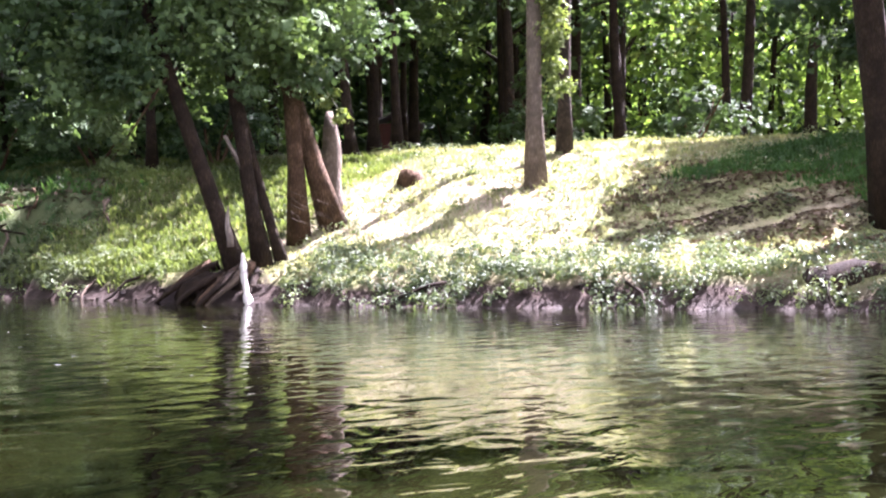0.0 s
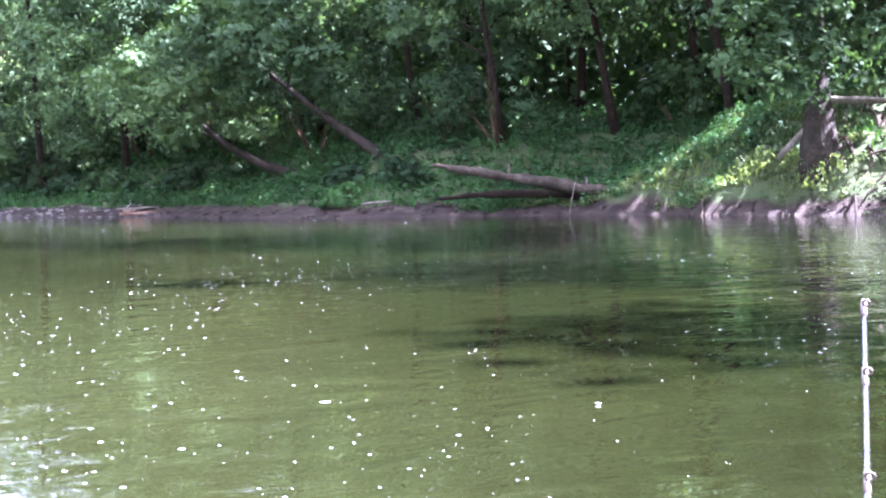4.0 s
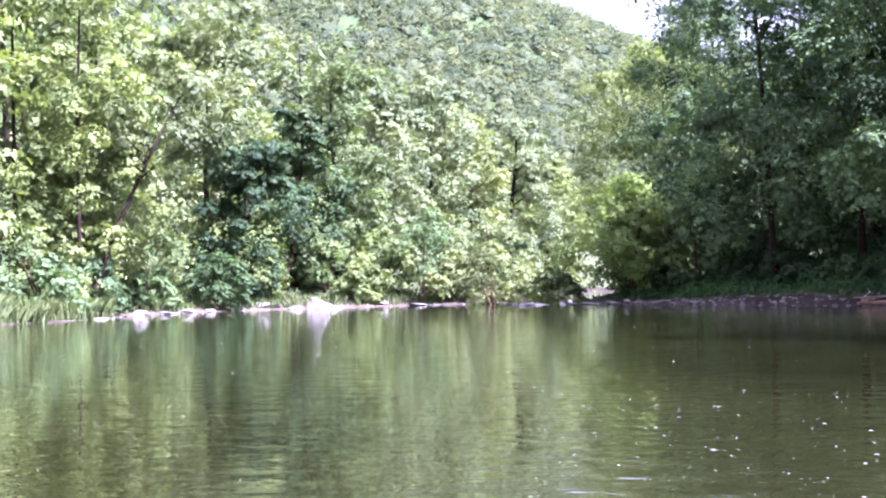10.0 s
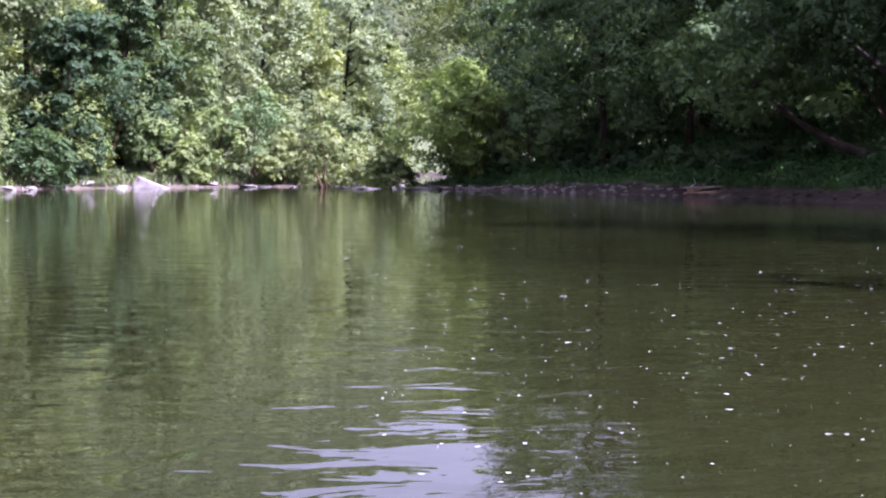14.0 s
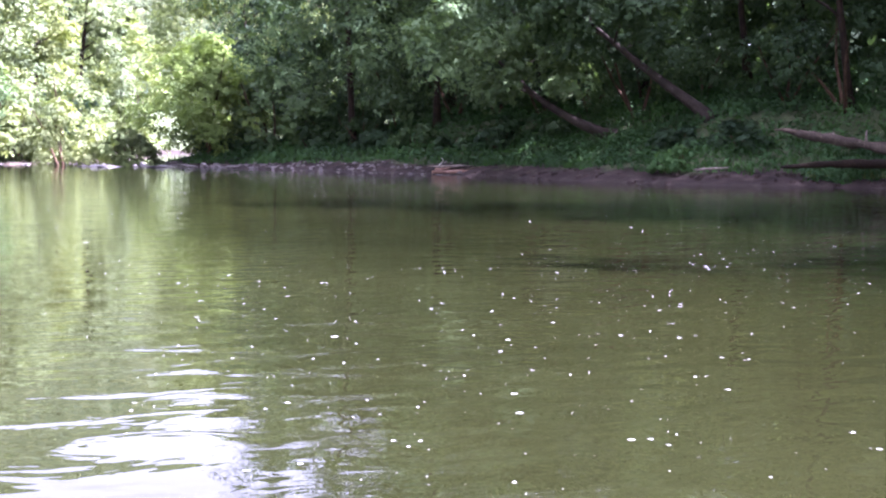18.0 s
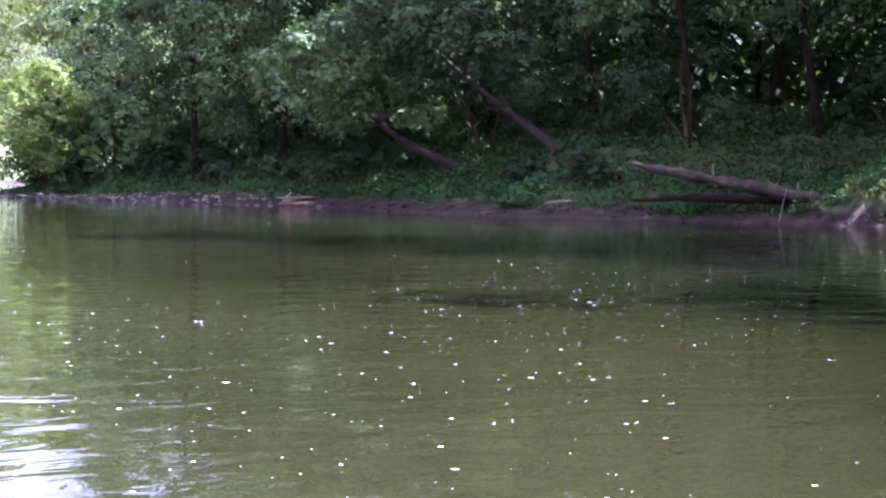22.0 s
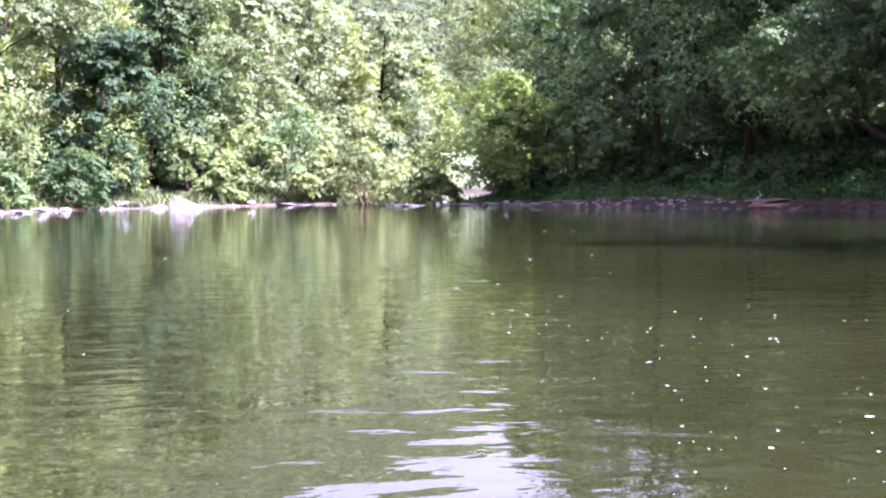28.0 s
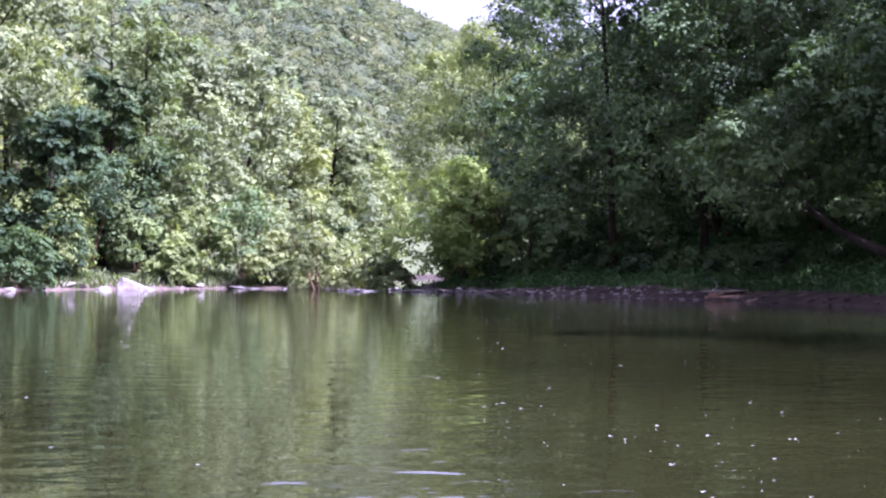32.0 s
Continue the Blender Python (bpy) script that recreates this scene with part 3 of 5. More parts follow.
# added on the sun's path so its high crown dims the slope
make_tree("bank_tree", 31.4, 23.6, 15, 0.16, 16.5, 8.5, 3.6, 70, 100, 0.2, LEAF[0], BARK_DARK, 260, "slender tree added to shade the slope behind the old trunk", (-0.6, 0.2), None, 9)

# woods on the terrace
def shades(x, y, h):
    """Whether a tree of that height shades the clearing."""
    for i in range(16):
        d = i / 15 * h / math.tan(SUN_EL)
        if 24 < x - d * math.sin(SUN_AZ) < 39.5 and 2.5 < y - d * math.cos(SUN_AZ) < 15.5:
            return True
    return False


pr = random.Random(5)
for i in range(100):
    x, y = pr.uniform(43, 74), pr.uniform(-6, 56)
    h = pr.uniform(14, 20)
    if shades(x, y, h + 2):
        continue
    make_tree("forest_tree", x, y, h, pr.uniform(0.13, 0.28), h + 1, h * pr.uniform(0.3, 0.45), pr.uniform(2.6, 3.8), 26, 38, 0.34, LEAF[pr.choice((0, 3, 0, 6, 4))], BARK_DARK, 100 + i, "slim dark woodland tree on the terrace", (pr.uniform(-1, 1), pr.uniform(-1, 1)), None, 7, group="trees of the terrace woods")
for i in range(40):
    x, y = pr.uniform(50, 76), pr.uniform(1, 52)
    make_bush("understory_bush", x, y, pr.uniform(1.4, 3.4), pr.uniform(1.2, 2.2), 20, 46, 0.28, LEAF[pr.choice((0, 3, 3))], 300 + i, "leafy green understory bush among the trunks", group="bushes of the terrace woods")

for i, (x, y, h) in enumerate(((39.5, 21.0, 13), (42, 22.5, 18), (37.5, 24.5, 10.5), (40.5, 26, 20), (44.5, 18.5, 17), (36.5, 28.5, 9.5), (47, 16.8, 18))):
    make_tree("forest_tree", x, y, h, 0.2 + 0.005 * i, h + 1, 3.6, 3.3, 56, 80, 0.24, LEAF[(3, 0, 3)[i % 3]], BARK_DARK, 180 + i, "dark woodland tree shading the slope", (-0.4, 0.3), None, 8, group="trees of the terrace woods")

for i, (x, y, h, b, q) in enumerate(((35.5, 19.2, 10.5, 4.5, 2.2), (38.8, 19.6, 13, 5, 2.6), (37.0, 27.0, 10, 4, 2.4))):
    make_tree("forest_tree", x, y, h, 0.2, h + 1, b, q, 66, 100, 0.2, LEAF[(3, 0, 3)[i % 3]], BARK_DARK, 240 + i, "slender woodland tree at the top of the slope", (-0.4, 0.3), None, 8, group="trees of the terrace woods")

# dense trees above the shaded mud bank
make_tree("arched_tree", 19.37, 43.2, 3.8, 0.22, 6.6, 2.0, 3.0, 60, 150, 0.15, LEAF[3], BARK_DIM, 21, "tree with an arched bare trunk leaning over the bank", (-4.4, 1.8), (-1.9, 0.85, 1.6), 6)
make_tree("arched_tree", 17.6, 47.6, 3.2, 0.22, 5.6, 1.6, 2.8, 56, 150, 0.15, LEAF[0], BARK_DIM, 22, "tree with a low arched trunk leaning towards the water", (-4.4, 1.5), (-2.0, 0.75, 1.0), 6)
make_tree("bank_tree", 14.95, 61.6, 15, 0.22, 16, 5.0, 4.4, 60, 130, 0.24, LEAF[3], BARK_DARK, 23, "dark upright tree in the shaded bank woods", (-0.4, 0), None, 9)
pr = random.Random(9)
spots = [(22.5, 47, 16), (20.5, 52, 13.5), (18, 56, 13), (13.5, 57.5, 20.5), (10.8, 61.5, 21.5), (13.5, 66.5, 10), (12.5, 71, 8.5), (19, 65, 14), (23, 57, 14.5), (26, 50, 16), (27, 43, 15), (25.5, 38, 15), (29, 37, 17), (33, 34, 16), (33, 40, 17), (29, 46, 16), (22.5, 40.5, 14), (35, 29, 15), (32, 31.5, 15), (36, 35, 17), (17, 75, 15), (10.5, 79, 15), (8.5, 84, 13.5), (10, 94, 14), (13, 87, 16), (27.5, 33.5, 13), (41, 28, 15), (39, 31, 17), (35, 46, 18), (31, 54, 19), (26, 64, 19), (21, 72, 19)]
for i, (x, y, h) in enumerate(spots):
    near = float(inland(x, y)[0]) < 9.5
    # dark leaves at x up to 21 paint in the bank's shaded side
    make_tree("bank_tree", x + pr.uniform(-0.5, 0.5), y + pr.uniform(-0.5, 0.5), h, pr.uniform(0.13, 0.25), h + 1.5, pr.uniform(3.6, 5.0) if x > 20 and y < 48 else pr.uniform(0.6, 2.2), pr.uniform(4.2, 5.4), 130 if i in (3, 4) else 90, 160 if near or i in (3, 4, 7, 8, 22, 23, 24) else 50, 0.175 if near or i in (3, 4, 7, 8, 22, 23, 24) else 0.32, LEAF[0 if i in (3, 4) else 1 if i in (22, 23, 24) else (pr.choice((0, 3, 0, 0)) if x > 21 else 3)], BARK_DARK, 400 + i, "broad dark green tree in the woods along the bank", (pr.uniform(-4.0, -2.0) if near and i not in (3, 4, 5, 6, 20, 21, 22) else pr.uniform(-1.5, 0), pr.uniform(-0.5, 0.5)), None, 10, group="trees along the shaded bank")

# trees across the river
FAR_BANK = (
    (-24, 40, 18, 4.6, 1), (-23.5, 47, 19, 4.6, 4), (-21.6, 63.5, 11, 3.2, 1), (-16.2, 73, 8.2, 2.9, 3), (-18.6, 76, 12.5, 3.4, 2), (-12.2, 79.5, 12.2, 3.0, 1),
    (-14.2, 77.5, 9.5, 2.6, 3), (-9.4, 84.5, 11.5, 2.8, 5), (-7.0, 91, 13.6, 3.2, 5), (-4.7, 95, 11.5, 2.6, 2), (-2.4, 103, 12.6, 3.2, 5), (0.2, 110, 10.5, 3.2, 1),
    (-27, 52, 21, 5.0, 1), (-26, 64, 18, 4.6, 4), (-23.5, 72, 16.5, 4.2, 1), (-20, 82, 15, 4.0, 2), (-16, 88, 14.5, 4.0, 1), (-12, 96, 14.5, 4.0, 4), (-8, 106, 14.0, 4.2, 1),
    (-4, 122, 12.5, 4.0, 2), (2, 130, 11.5, 4.0, 1), (-28, 34, 19, 4.8, 4), (-31, 44, 20, 5.0, 1), (-33, 58, 20, 5.0, 1), (-29, 70, 16, 4.6, 2), (11, 122, 11, 4.0, 1))
for i, (x, y, h, q, leaf) in enumerate(FAR_BANK):
    label = {3: "deep green broad-leaved tree on the far bank", 2: "grey-green airy tree on the far bank", 5: "tall pale grey-green tree on the far bank"}.get(leaf, "sunlit green tree on the far bank")
    make_tree("far_bank_tree", x, y, h, pr.uniform(0.2, 0.32), h + 0.6, pr.uniform(0.2, 0.8), q, 54, 210 if 1 < i < 12 else 80, 0.17 if 1 < i < 12 else 0.28, LEAF[leaf], BARK_DARK, 500 + i, label, (pr.uniform(-0.3, 0.8), pr.uniform(-0.8, 0.2)), None, 7, group="trees on the far bank")
for i, (x, y, h, q) in enumerate(((-20.2, 58.6, 20.5, 2.7), (-22.6, 57.2, 22.5, 3.2), (-24.5, 55.0, 22, 3.4))):
    make_tree("far_bank_tree", x, y, h, 0.12, h + 1.0, 1.0, q, 90, 150, 0.18, LEAF[(1, 4, 1)[i]], BARK_DARK, 540 + i, "tall slender yellow-green tree on the far bank", (0.3, -0.2), None, 8, cr=0.8, group="trees on the far bank")
make_tree("leaning_tree", -19.4, 57.0, 13, 0.14, 14.6, 7.2, 3.3, 80, 160, 0.16, LEAF[2], BARK_DARK, 551, "dark slanting willow with a grey-green crown reaching out over the shore", (4.6, 5.6), (1.1, 1.5, 4.2), 8)
make_bush("tall_bush", 4.5, 69.4, 6.0, 3.2, 90, 160, 0.18, LEAF[7], 601, "bright yellow-green bush at the bend of the river")
make_bush("tall_bush", 7.6, 68.2, 4.8, 2.1, 40, 130, 0.2, LEAF[0], 602, "rounded dark green bush beside the brighter one")

# low bushes along the shores
pr = random.Random(31)
for i, (x, y) in enumerate(LINE):
    if x < 2.5 and 36 < y < 116 and i % 4 != 3 and not (-14.8 < x < -11.5 and y > 68.5):
        a, q = (pr.uniform(1.0, 1.7) if i % 2 else pr.uniform(3.6, 5.0)), pr.uniform(-0.7, 0.7)
        h = pr.uniform(1.6, 3.2) if i % 2 else pr.uniform(3.5, 5.5)
        make_bush("shore_bush", x - a - 0.2, y + q + (0.5 * a if x > -15 and y > 66 else 0), h, h * 0.42 + 0.5, 24 + int(4 * h), 72, 0.18, LEAF[pr.choice((1, 2, 4, 0, 3))], 700 + i, "leafy sunlit bush above the stony shore", group="bushes of the far shore")
for i in range(34):
    y = 37.5 + i * 1.05
    x = float(np.interp(y, [35.5, 38.2, 43, 50, 54.5, 59.5, 64.5, 68, 74], [18.6, 15.8, 13.8, 12.3, 9.6, 7.2, 5, 2.5, 1.5]))
    a = pr.uniform(2.6, 4.2) if i % 2 else pr.uniform(5.0, 7.5)
    h = pr.uniform(0.8, 1.5) if i % 2 else pr.uniform(2.2, 3.6)
    if min(math.hypot(x + a - 18.2, y + 0.4 * a - 44.2), math.hypot(x + a - 16.2, y + 0.4 * a - 47.3)) < 2.3:
        continue
    # the dark leaf tone stands in for shade below the bank trees
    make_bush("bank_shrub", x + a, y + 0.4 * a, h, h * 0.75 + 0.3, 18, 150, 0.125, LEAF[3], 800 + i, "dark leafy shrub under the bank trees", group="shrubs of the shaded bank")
for i, (x, y, h) in enumerate(((28.0, 31.0, 2.2), (29.5, 28.0, 2.6), (31.0, 25.5, 2.4), (27.6, 36.5, 2.4), (33.0, 22.5, 2.6), (37, 26, 3.4), (41.5, 15.5, 2.6), (42, 10.5, 2.2), (34.5, 1.5, 1.6), (30.0, -0.5, 3.0))):
    make_bush("bank_shrub", x, y, h, h * 0.8, 22, 150, 0.14, LEAF[(3, 3, 0)[i % 3]], 850 + i, "dark leafy shrub at the foot of the woods", group="shrubs of the shaded bank")


# ---- woods farther off ----
def woods(name, n, xr, yr, zr, rr, per, size, leaf, seed, label, keep=None):
    rng = np.random.default_rng(seed)
    x, y = rng.uniform(*xr, n), rng.uniform(*yr, n)
    ok = inland(x, y) > 4
    if keep is not None:
        ok &= keep(x, y)
    x, y = x[ok], y[ok]
    cen = np.stack([x, y, height(x, y) + rng.uniform(*zr, len(x))], 1)
    rad = rng.uniform(*rr, len(x))
    quads = clumps(cen, rad, per, size, rng, 0.75, 0.8)
    ob = quads_ob(name, quads, leaf)
    return tagged(ob, label, "woods", kind="stuff")


def hillside(seed):
    """The closed canopy of the wooded hill: low crowns along the slope, covered with tufts of leaves."""
    rng = np.random.default_rng(seed)
    seg, m, tufts = 6, 6500, 50
    y = rng.uniform(405, 690, m)
    x = rng.uniform(-0.43, 0.19, m) * y
    keep = x < 0.15 * y + 24
    x, y = x[keep], y[keep]
    n = len(x)
    r = 2.4 + 4.2 * rng.random(n) ** 1.6
    lift = 0.6 + rng.uniform(0.0, 0.7, n) + 0.8 * wave(x, y, 0.09, 1.0)
    verts = np.zeros((n, 2 * seg + 1, 3))
    for q, (e, f) in enumerate(((1.0, -0.6), (0.6, 0.2))):
        a = 2 * np.pi * (np.arange(seg) + 0.5 * q) / seg + rng.uniform(0, 6.28, (n, 1))
        j = e * r[:, None] * rng.uniform(0.8, 1.15, (n, seg))
        vx, vy = x[:, None] + j * np.cos(a), y[:, None] + j * np.sin(a)
        verts[:, q * seg:(q + 1) * seg] = np.stack([vx, vy, height(vx.ravel(), vy.ravel()).reshape(vx.shape) + lift[:, None] + f * r[:, None]], -1)
    verts[:, -1] = np.stack([x, y, height(x, y) + lift + 0.45 * r], -1)
    face = [(j, (j + 1) % seg, seg + (j + 1) % seg, seg + j) for j in range(seg)]
    caps = [(seg + j, seg + (j + 1) % seg, 2 * seg) for j in range(seg)]
    off = np.arange(n)[:, None, None] * (2 * seg + 1)
    faces = (np.array(face)[None] + off).reshape(-1, 4).tolist() + (np.array(caps)[None] + off).reshape(-1, 3).tolist()
    ob = mesh_ob("hillside_woods", verts.reshape(-1, 3).tolist(), faces, HILL, smooth=True)
    tagged(ob, "dense green summer woods covering the hillside", "woods", kind="stuff")
    d = rng.normal(size=(n * tufts, 3))
    d[:, 2] = np.abs(d[:, 2]) * 0.8
    d[:, 1] -= 0.25
    d /= np.linalg.norm(d, axis=1, keepdims=True)
    rr = np.repeat(r, tufts)
    at = np.repeat(np.stack([x, y, lift], 1), tufts, axis=0) + d * (rr * rng.uniform(0.75, 1.1, len(rr)))[:, None] * np.array([1.0, 1.0, 0.0])
    at[:, 2] += height(at[:, 0], at[:, 1]) + rr * (0.05 + 0.85 * np.abs(d[:, 2])) + rng.normal(0, 0.35, len(rr))
    leaves = quads_ob("hillside_leaves", leaf_quads(at, d * np.array([0.5, 0.5, 0.4]) + rng.normal(size=d.shape) * 0.45 + np.array([0, -0.2, 0.6]), 1.15, rng, 0.8, True), HILL)
    tagged(leaves, "leafy tufts of the tree tops on the hillside", "foliage", kind="stuff")


hillside(77)
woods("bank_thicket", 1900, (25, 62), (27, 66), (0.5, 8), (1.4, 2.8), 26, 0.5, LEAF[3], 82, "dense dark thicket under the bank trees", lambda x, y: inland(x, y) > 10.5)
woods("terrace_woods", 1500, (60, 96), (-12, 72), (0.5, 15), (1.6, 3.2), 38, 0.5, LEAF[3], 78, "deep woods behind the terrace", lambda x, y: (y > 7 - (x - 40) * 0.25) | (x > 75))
# sun patches among the trunks, painted with the backlit leaf colour
woods("sunlit_woods", 1500, (56, 84), (-4, 60), (1.5, 14), (1.2, 2.4), 34, 0.4, LEAF[6], 84, "yellow-green leaves deep in the woods with sunlight put into their colour", lambda x, y: (y > 9 - (x - 40) * 0.25) | (x > 70))
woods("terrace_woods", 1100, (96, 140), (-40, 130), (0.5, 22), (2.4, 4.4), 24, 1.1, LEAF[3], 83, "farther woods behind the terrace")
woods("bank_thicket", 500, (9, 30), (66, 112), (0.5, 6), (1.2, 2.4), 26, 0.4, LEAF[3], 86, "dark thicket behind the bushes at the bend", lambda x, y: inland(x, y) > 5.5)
# extra leaf layer high up, added only to keep sun off the woods
woods("woods_canopy", 900, (38, 75), (27, 80), (8, 17), (1.6, 3.0), 40, 0.5, LEAF[3], 85, "dark canopy layer added to shade the bank woods")
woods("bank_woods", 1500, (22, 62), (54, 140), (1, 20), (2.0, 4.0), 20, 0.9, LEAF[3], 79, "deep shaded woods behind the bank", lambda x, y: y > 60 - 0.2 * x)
woods("far_bank_woods", 1500, (-75, -28), (-20, 130), (1, 20), (2.0, 4.0), 18, 1.0, LEAF[1], 80, "green woods behind the far bank")
woods("downstream_woods", 1400, (-75, 80), (-150, -16), (1, 17), (2.0, 4.0), 14, 1.3, LEAF[0], 81, "green woods along the river downstream", lambda x, y: (x < -28) | (y < -40))


# ---- grass and weeds ----
def scatter(n, xr, yr, sr, seed, keep=None):
    rng = np.random.default_rng(seed)
    x, y = rng.uniform(*xr, n), rng.uniform(*yr, n)
    s = inland(x, y)
    ok = (s > sr[0]) & (s < sr[1])
    if keep is not None:
        ok &= keep(x, y)
    return x[ok], y[ok], rng


def bare(x, y):
    """The earthy hollow round the old trunk's roots."""
    return ((x - 27.0) / 2.5) ** 2 + ((y - 24.6) / 2.7) ** 2 + 0.3 * wave(x, y, 2.1, 0.7) < 1


def grass(name, n, xr, yr, sr, tall, blades, seed, mat, label, keep=None):
    x, y, rng = scatter(n, xr, yr, sr, seed, keep)
    z = height(x, y) - 0.03
    m = len(x) * blades
    bx = np.repeat(x, blades) + rng.normal(0, 0.10, m)
    by = np.repeat(y, blades) + rng.normal(0, 0.10, m)
    bz = np.repeat(z, blades)
    h = np.repeat(rng.uniform(0.4, 1.0, len(x)), blades) * tall * rng.uniform(0.6, 1.2, m)
    a = rng.uniform(0, 6.28, m)
    lean = rng.uniform(0.1, 0.8, m) * h
    w = rng.uniform(0.012, 0.028, m) * (1 + tall)
    d = np.stack([np.cos(a), np.sin(a), np.zeros(m)], 1)
    e = np.stack([-np.sin(a), np.cos(a), np.zeros(m)], 1)
    p = np.stack([bx, by, bz], 1)
    up = np.array([0, 0, 1.0])
    q = np.stack([p - e * w[:, None], p + e * w[:, None], p + d * (lean * 0.4)[:, None] + up * (h * 0.7)[:, None] + e * (w * 0.7)[:, None], p + d * lean[:, None] + up * h[:, None]], 1)
    return tagged(quads_ob(name, q, mat), label, "grass", kind="stuff")


def weeds(name, n, xr, yr, sr, rr, per, size, seed, mat, label, keep=None, lift=0.5):
    x, y, rng = scatter(n, xr, yr, sr, seed, keep)
    r = rng.uniform(*rr, len(x))
    cen = np.stack([x, y, height(x, y) + r * lift], 1)
    return tagged(quads_ob(name, clumps(cen, r, per, size, rng, 0.8, 0.6), mat), label, "weeds", kind="stuff")


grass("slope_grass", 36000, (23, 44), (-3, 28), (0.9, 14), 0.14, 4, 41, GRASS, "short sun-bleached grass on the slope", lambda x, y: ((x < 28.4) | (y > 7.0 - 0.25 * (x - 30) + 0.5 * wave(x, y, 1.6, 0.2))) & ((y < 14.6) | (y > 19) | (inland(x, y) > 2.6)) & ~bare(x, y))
# patch drawn along the outline of the trees' shade, in the darkened grass
grass("shade_grass", 15000, (29.2, 43), (-6, 8.2), (0.9, 18), 0.22, 5, 55, FRESH_SHADED, "green grass with the shade of the trees put into its colour", lambda x, y: (x > 31.2 + 0.7 * wave(x, y, 1.1, 2.0)) & (y < 7.3 - 0.25 * (x - 30) + 0.6 * wave(x, y, 1.4, 0.5)))
grass("bank_grass", 26000, (20, 34), (15.5, 35), (0.55, 10), 0.24, 5, 52, MEADOW, "fresh green grass on the half-shaded slope", lambda x, y: ~bare(x, y))
grass("shore_grass", 13000, (2, 30), (22, 72), (1.2, 8), 0.34, 6, 42, FRESH_SHADED, "long green grass above the mud bank")
grass("bank_grass", 4200, (-27, -17), (44, 56.5), (0.2, 4.5), 0.8, 9, 54, MEADOW, "tall drooping grass on the edge of the far bank")
grass("far_shore_grass", 7500, (-26, 2), (36, 80), (0.45, 3.2), 0.55, 6, 43, MEADOW, "tall grass above the stony shore")
weeds("edge_weeds", 1500, (23, 30), (-3, 13.4), (0.15, 2.1), (0.14, 0.36), 60, 0.08, 44, WEED, "leafy pale-green weeds along the water's edge")
weeds("edge_weeds", 520, (21, 30), (19.5, 33), (0.35, 2.4), (0.13, 0.32), 54, 0.085, 45, WEED, "leafy weeds above the undercut bank")
weeds("edge_weeds", 2000, (22.5, 30), (-3, 24), (-0.1, 0.9), (0.12, 0.3), 50, 0.08, 49, WEED, "leafy weeds hanging over the water's edge", lambda x, y: (y < 13.4) | (y > 20))
weeds("ground_cover", 12500, (4, 34), (28, 70), (1.5, 14), (0.2, 0.5), 17, 0.15, 46, FRESH_SHADED, "low green plants covering the shaded slope")
weeds("slope_weeds", 500, (25, 42), (-2, 26), (2.5, 14), (0.12, 0.3), 26, 0.10, 47, WEED, "scattered low weeds in the grass")
make_bush("overhanging_shrub", 16.3, 39.3, 0.9, 0.75, 14, 80, 0.13, FRESH_SHADED, 880, "small shrub overhanging the edge of the mud")
weeds("bank_plants", 900, (19, 29), (28.5, 37), (0.35, 3.2), (0.2, 0.42), 36, 0.13, 53, FRESH_SHADED, "thick green plants round the fallen trunk")
weeds("bank_plants", 800, (19, 28), (16, 37), (0.35, 1.7), (0.12, 0.26), 32, 0.11, 48, MEADOW, "low leafy plants hanging over the mud bank")
x, y, rng = scatter(16000, (27.6, 33), (0, 8.2), (1.8, 9), 56)
at = np.stack([x, y, height(x, y) + 0.02], 1)
tagged(quads_ob("leaf_litter", leaf_quads(at, rng.normal(0, 0.3, at.shape) + np.array([0, 0, 1.0]), 0.11, rng, 0.7), LITTER), "brown dead leaves and bare earth in the half shade", "litter", kind="stuff")

x, y, rng = scatter(12000, (25.2, 34), (15.5, 28), (2.4, 9), 57)
at = np.stack([x, y, height(x, y) + 0.03], 1)
tagged(quads_ob("leaf_litter", leaf_quads(at, rng.normal(0, 0.3, at.shape) + np.array([0, 0, 1.0]), 0.13, rng, 0.7), LITTER), "brown dead leaves over the shaded slope", "litter", kind="stuff")

# ---- logs, roots and debris ----
def log_ob(name, pts, radii, mat, parent=None, label="", category="", seed=1, sides=10, rough=0.1):
    v, f = tube(pts, radii, sides, random.Random(seed), rough)
    ob = mesh_ob(name, v, f, mat, parent, smooth=True)
    if not parent:
        tagged(ob, label, category)
    elif label:
        tagged(ob, label)
    return ob


pr = random.Random(3)
fallen = tagged(new("fallen_log"), "grey weathered fallen tree trunk jutting from the bank over the mud", "log")
log_ob("trunk", bend((23.7, 32.55, 0.3), (17.9, 34.9, 1.5), 30, pr, 0.08, 0.06), [(0.25 - 0.15 * q / 30) * pr.uniform(0.72, 1.2) for q in range(30)] + [0.02], BARK_LOG, fallen, seed=5, rough=0.3)
log_ob("branch", bend((22.6, 33.2, 0.5), (17.9, 35.5, 0.55), 24, pr, 0.2, 0.14), [(0.18 - 0.12 * q / 24) * pr.uniform(0.75, 1.15) for q in range(24)] + [0.02], BARK_DARK, fallen, "dark lower limb lying on the mud", seed=6, rough=0.15)
log_ob("branch", bend((23.3, 32.4, 0.6), (21.7, 33.0, 0.4), 4, pr, 0.05), [0.2, 0.17, 0.14, 0.1, 0.05], BARK_DARK, fallen, seed=7)
log_ob("knot", bend((21.4, 33.5, 0.8), (21.3, 33.4, 1.15), 3, pr, 0.02), [0.05, 0.035, 0.02, 0.01], DRIFT, fallen, seed=8, sides=6)
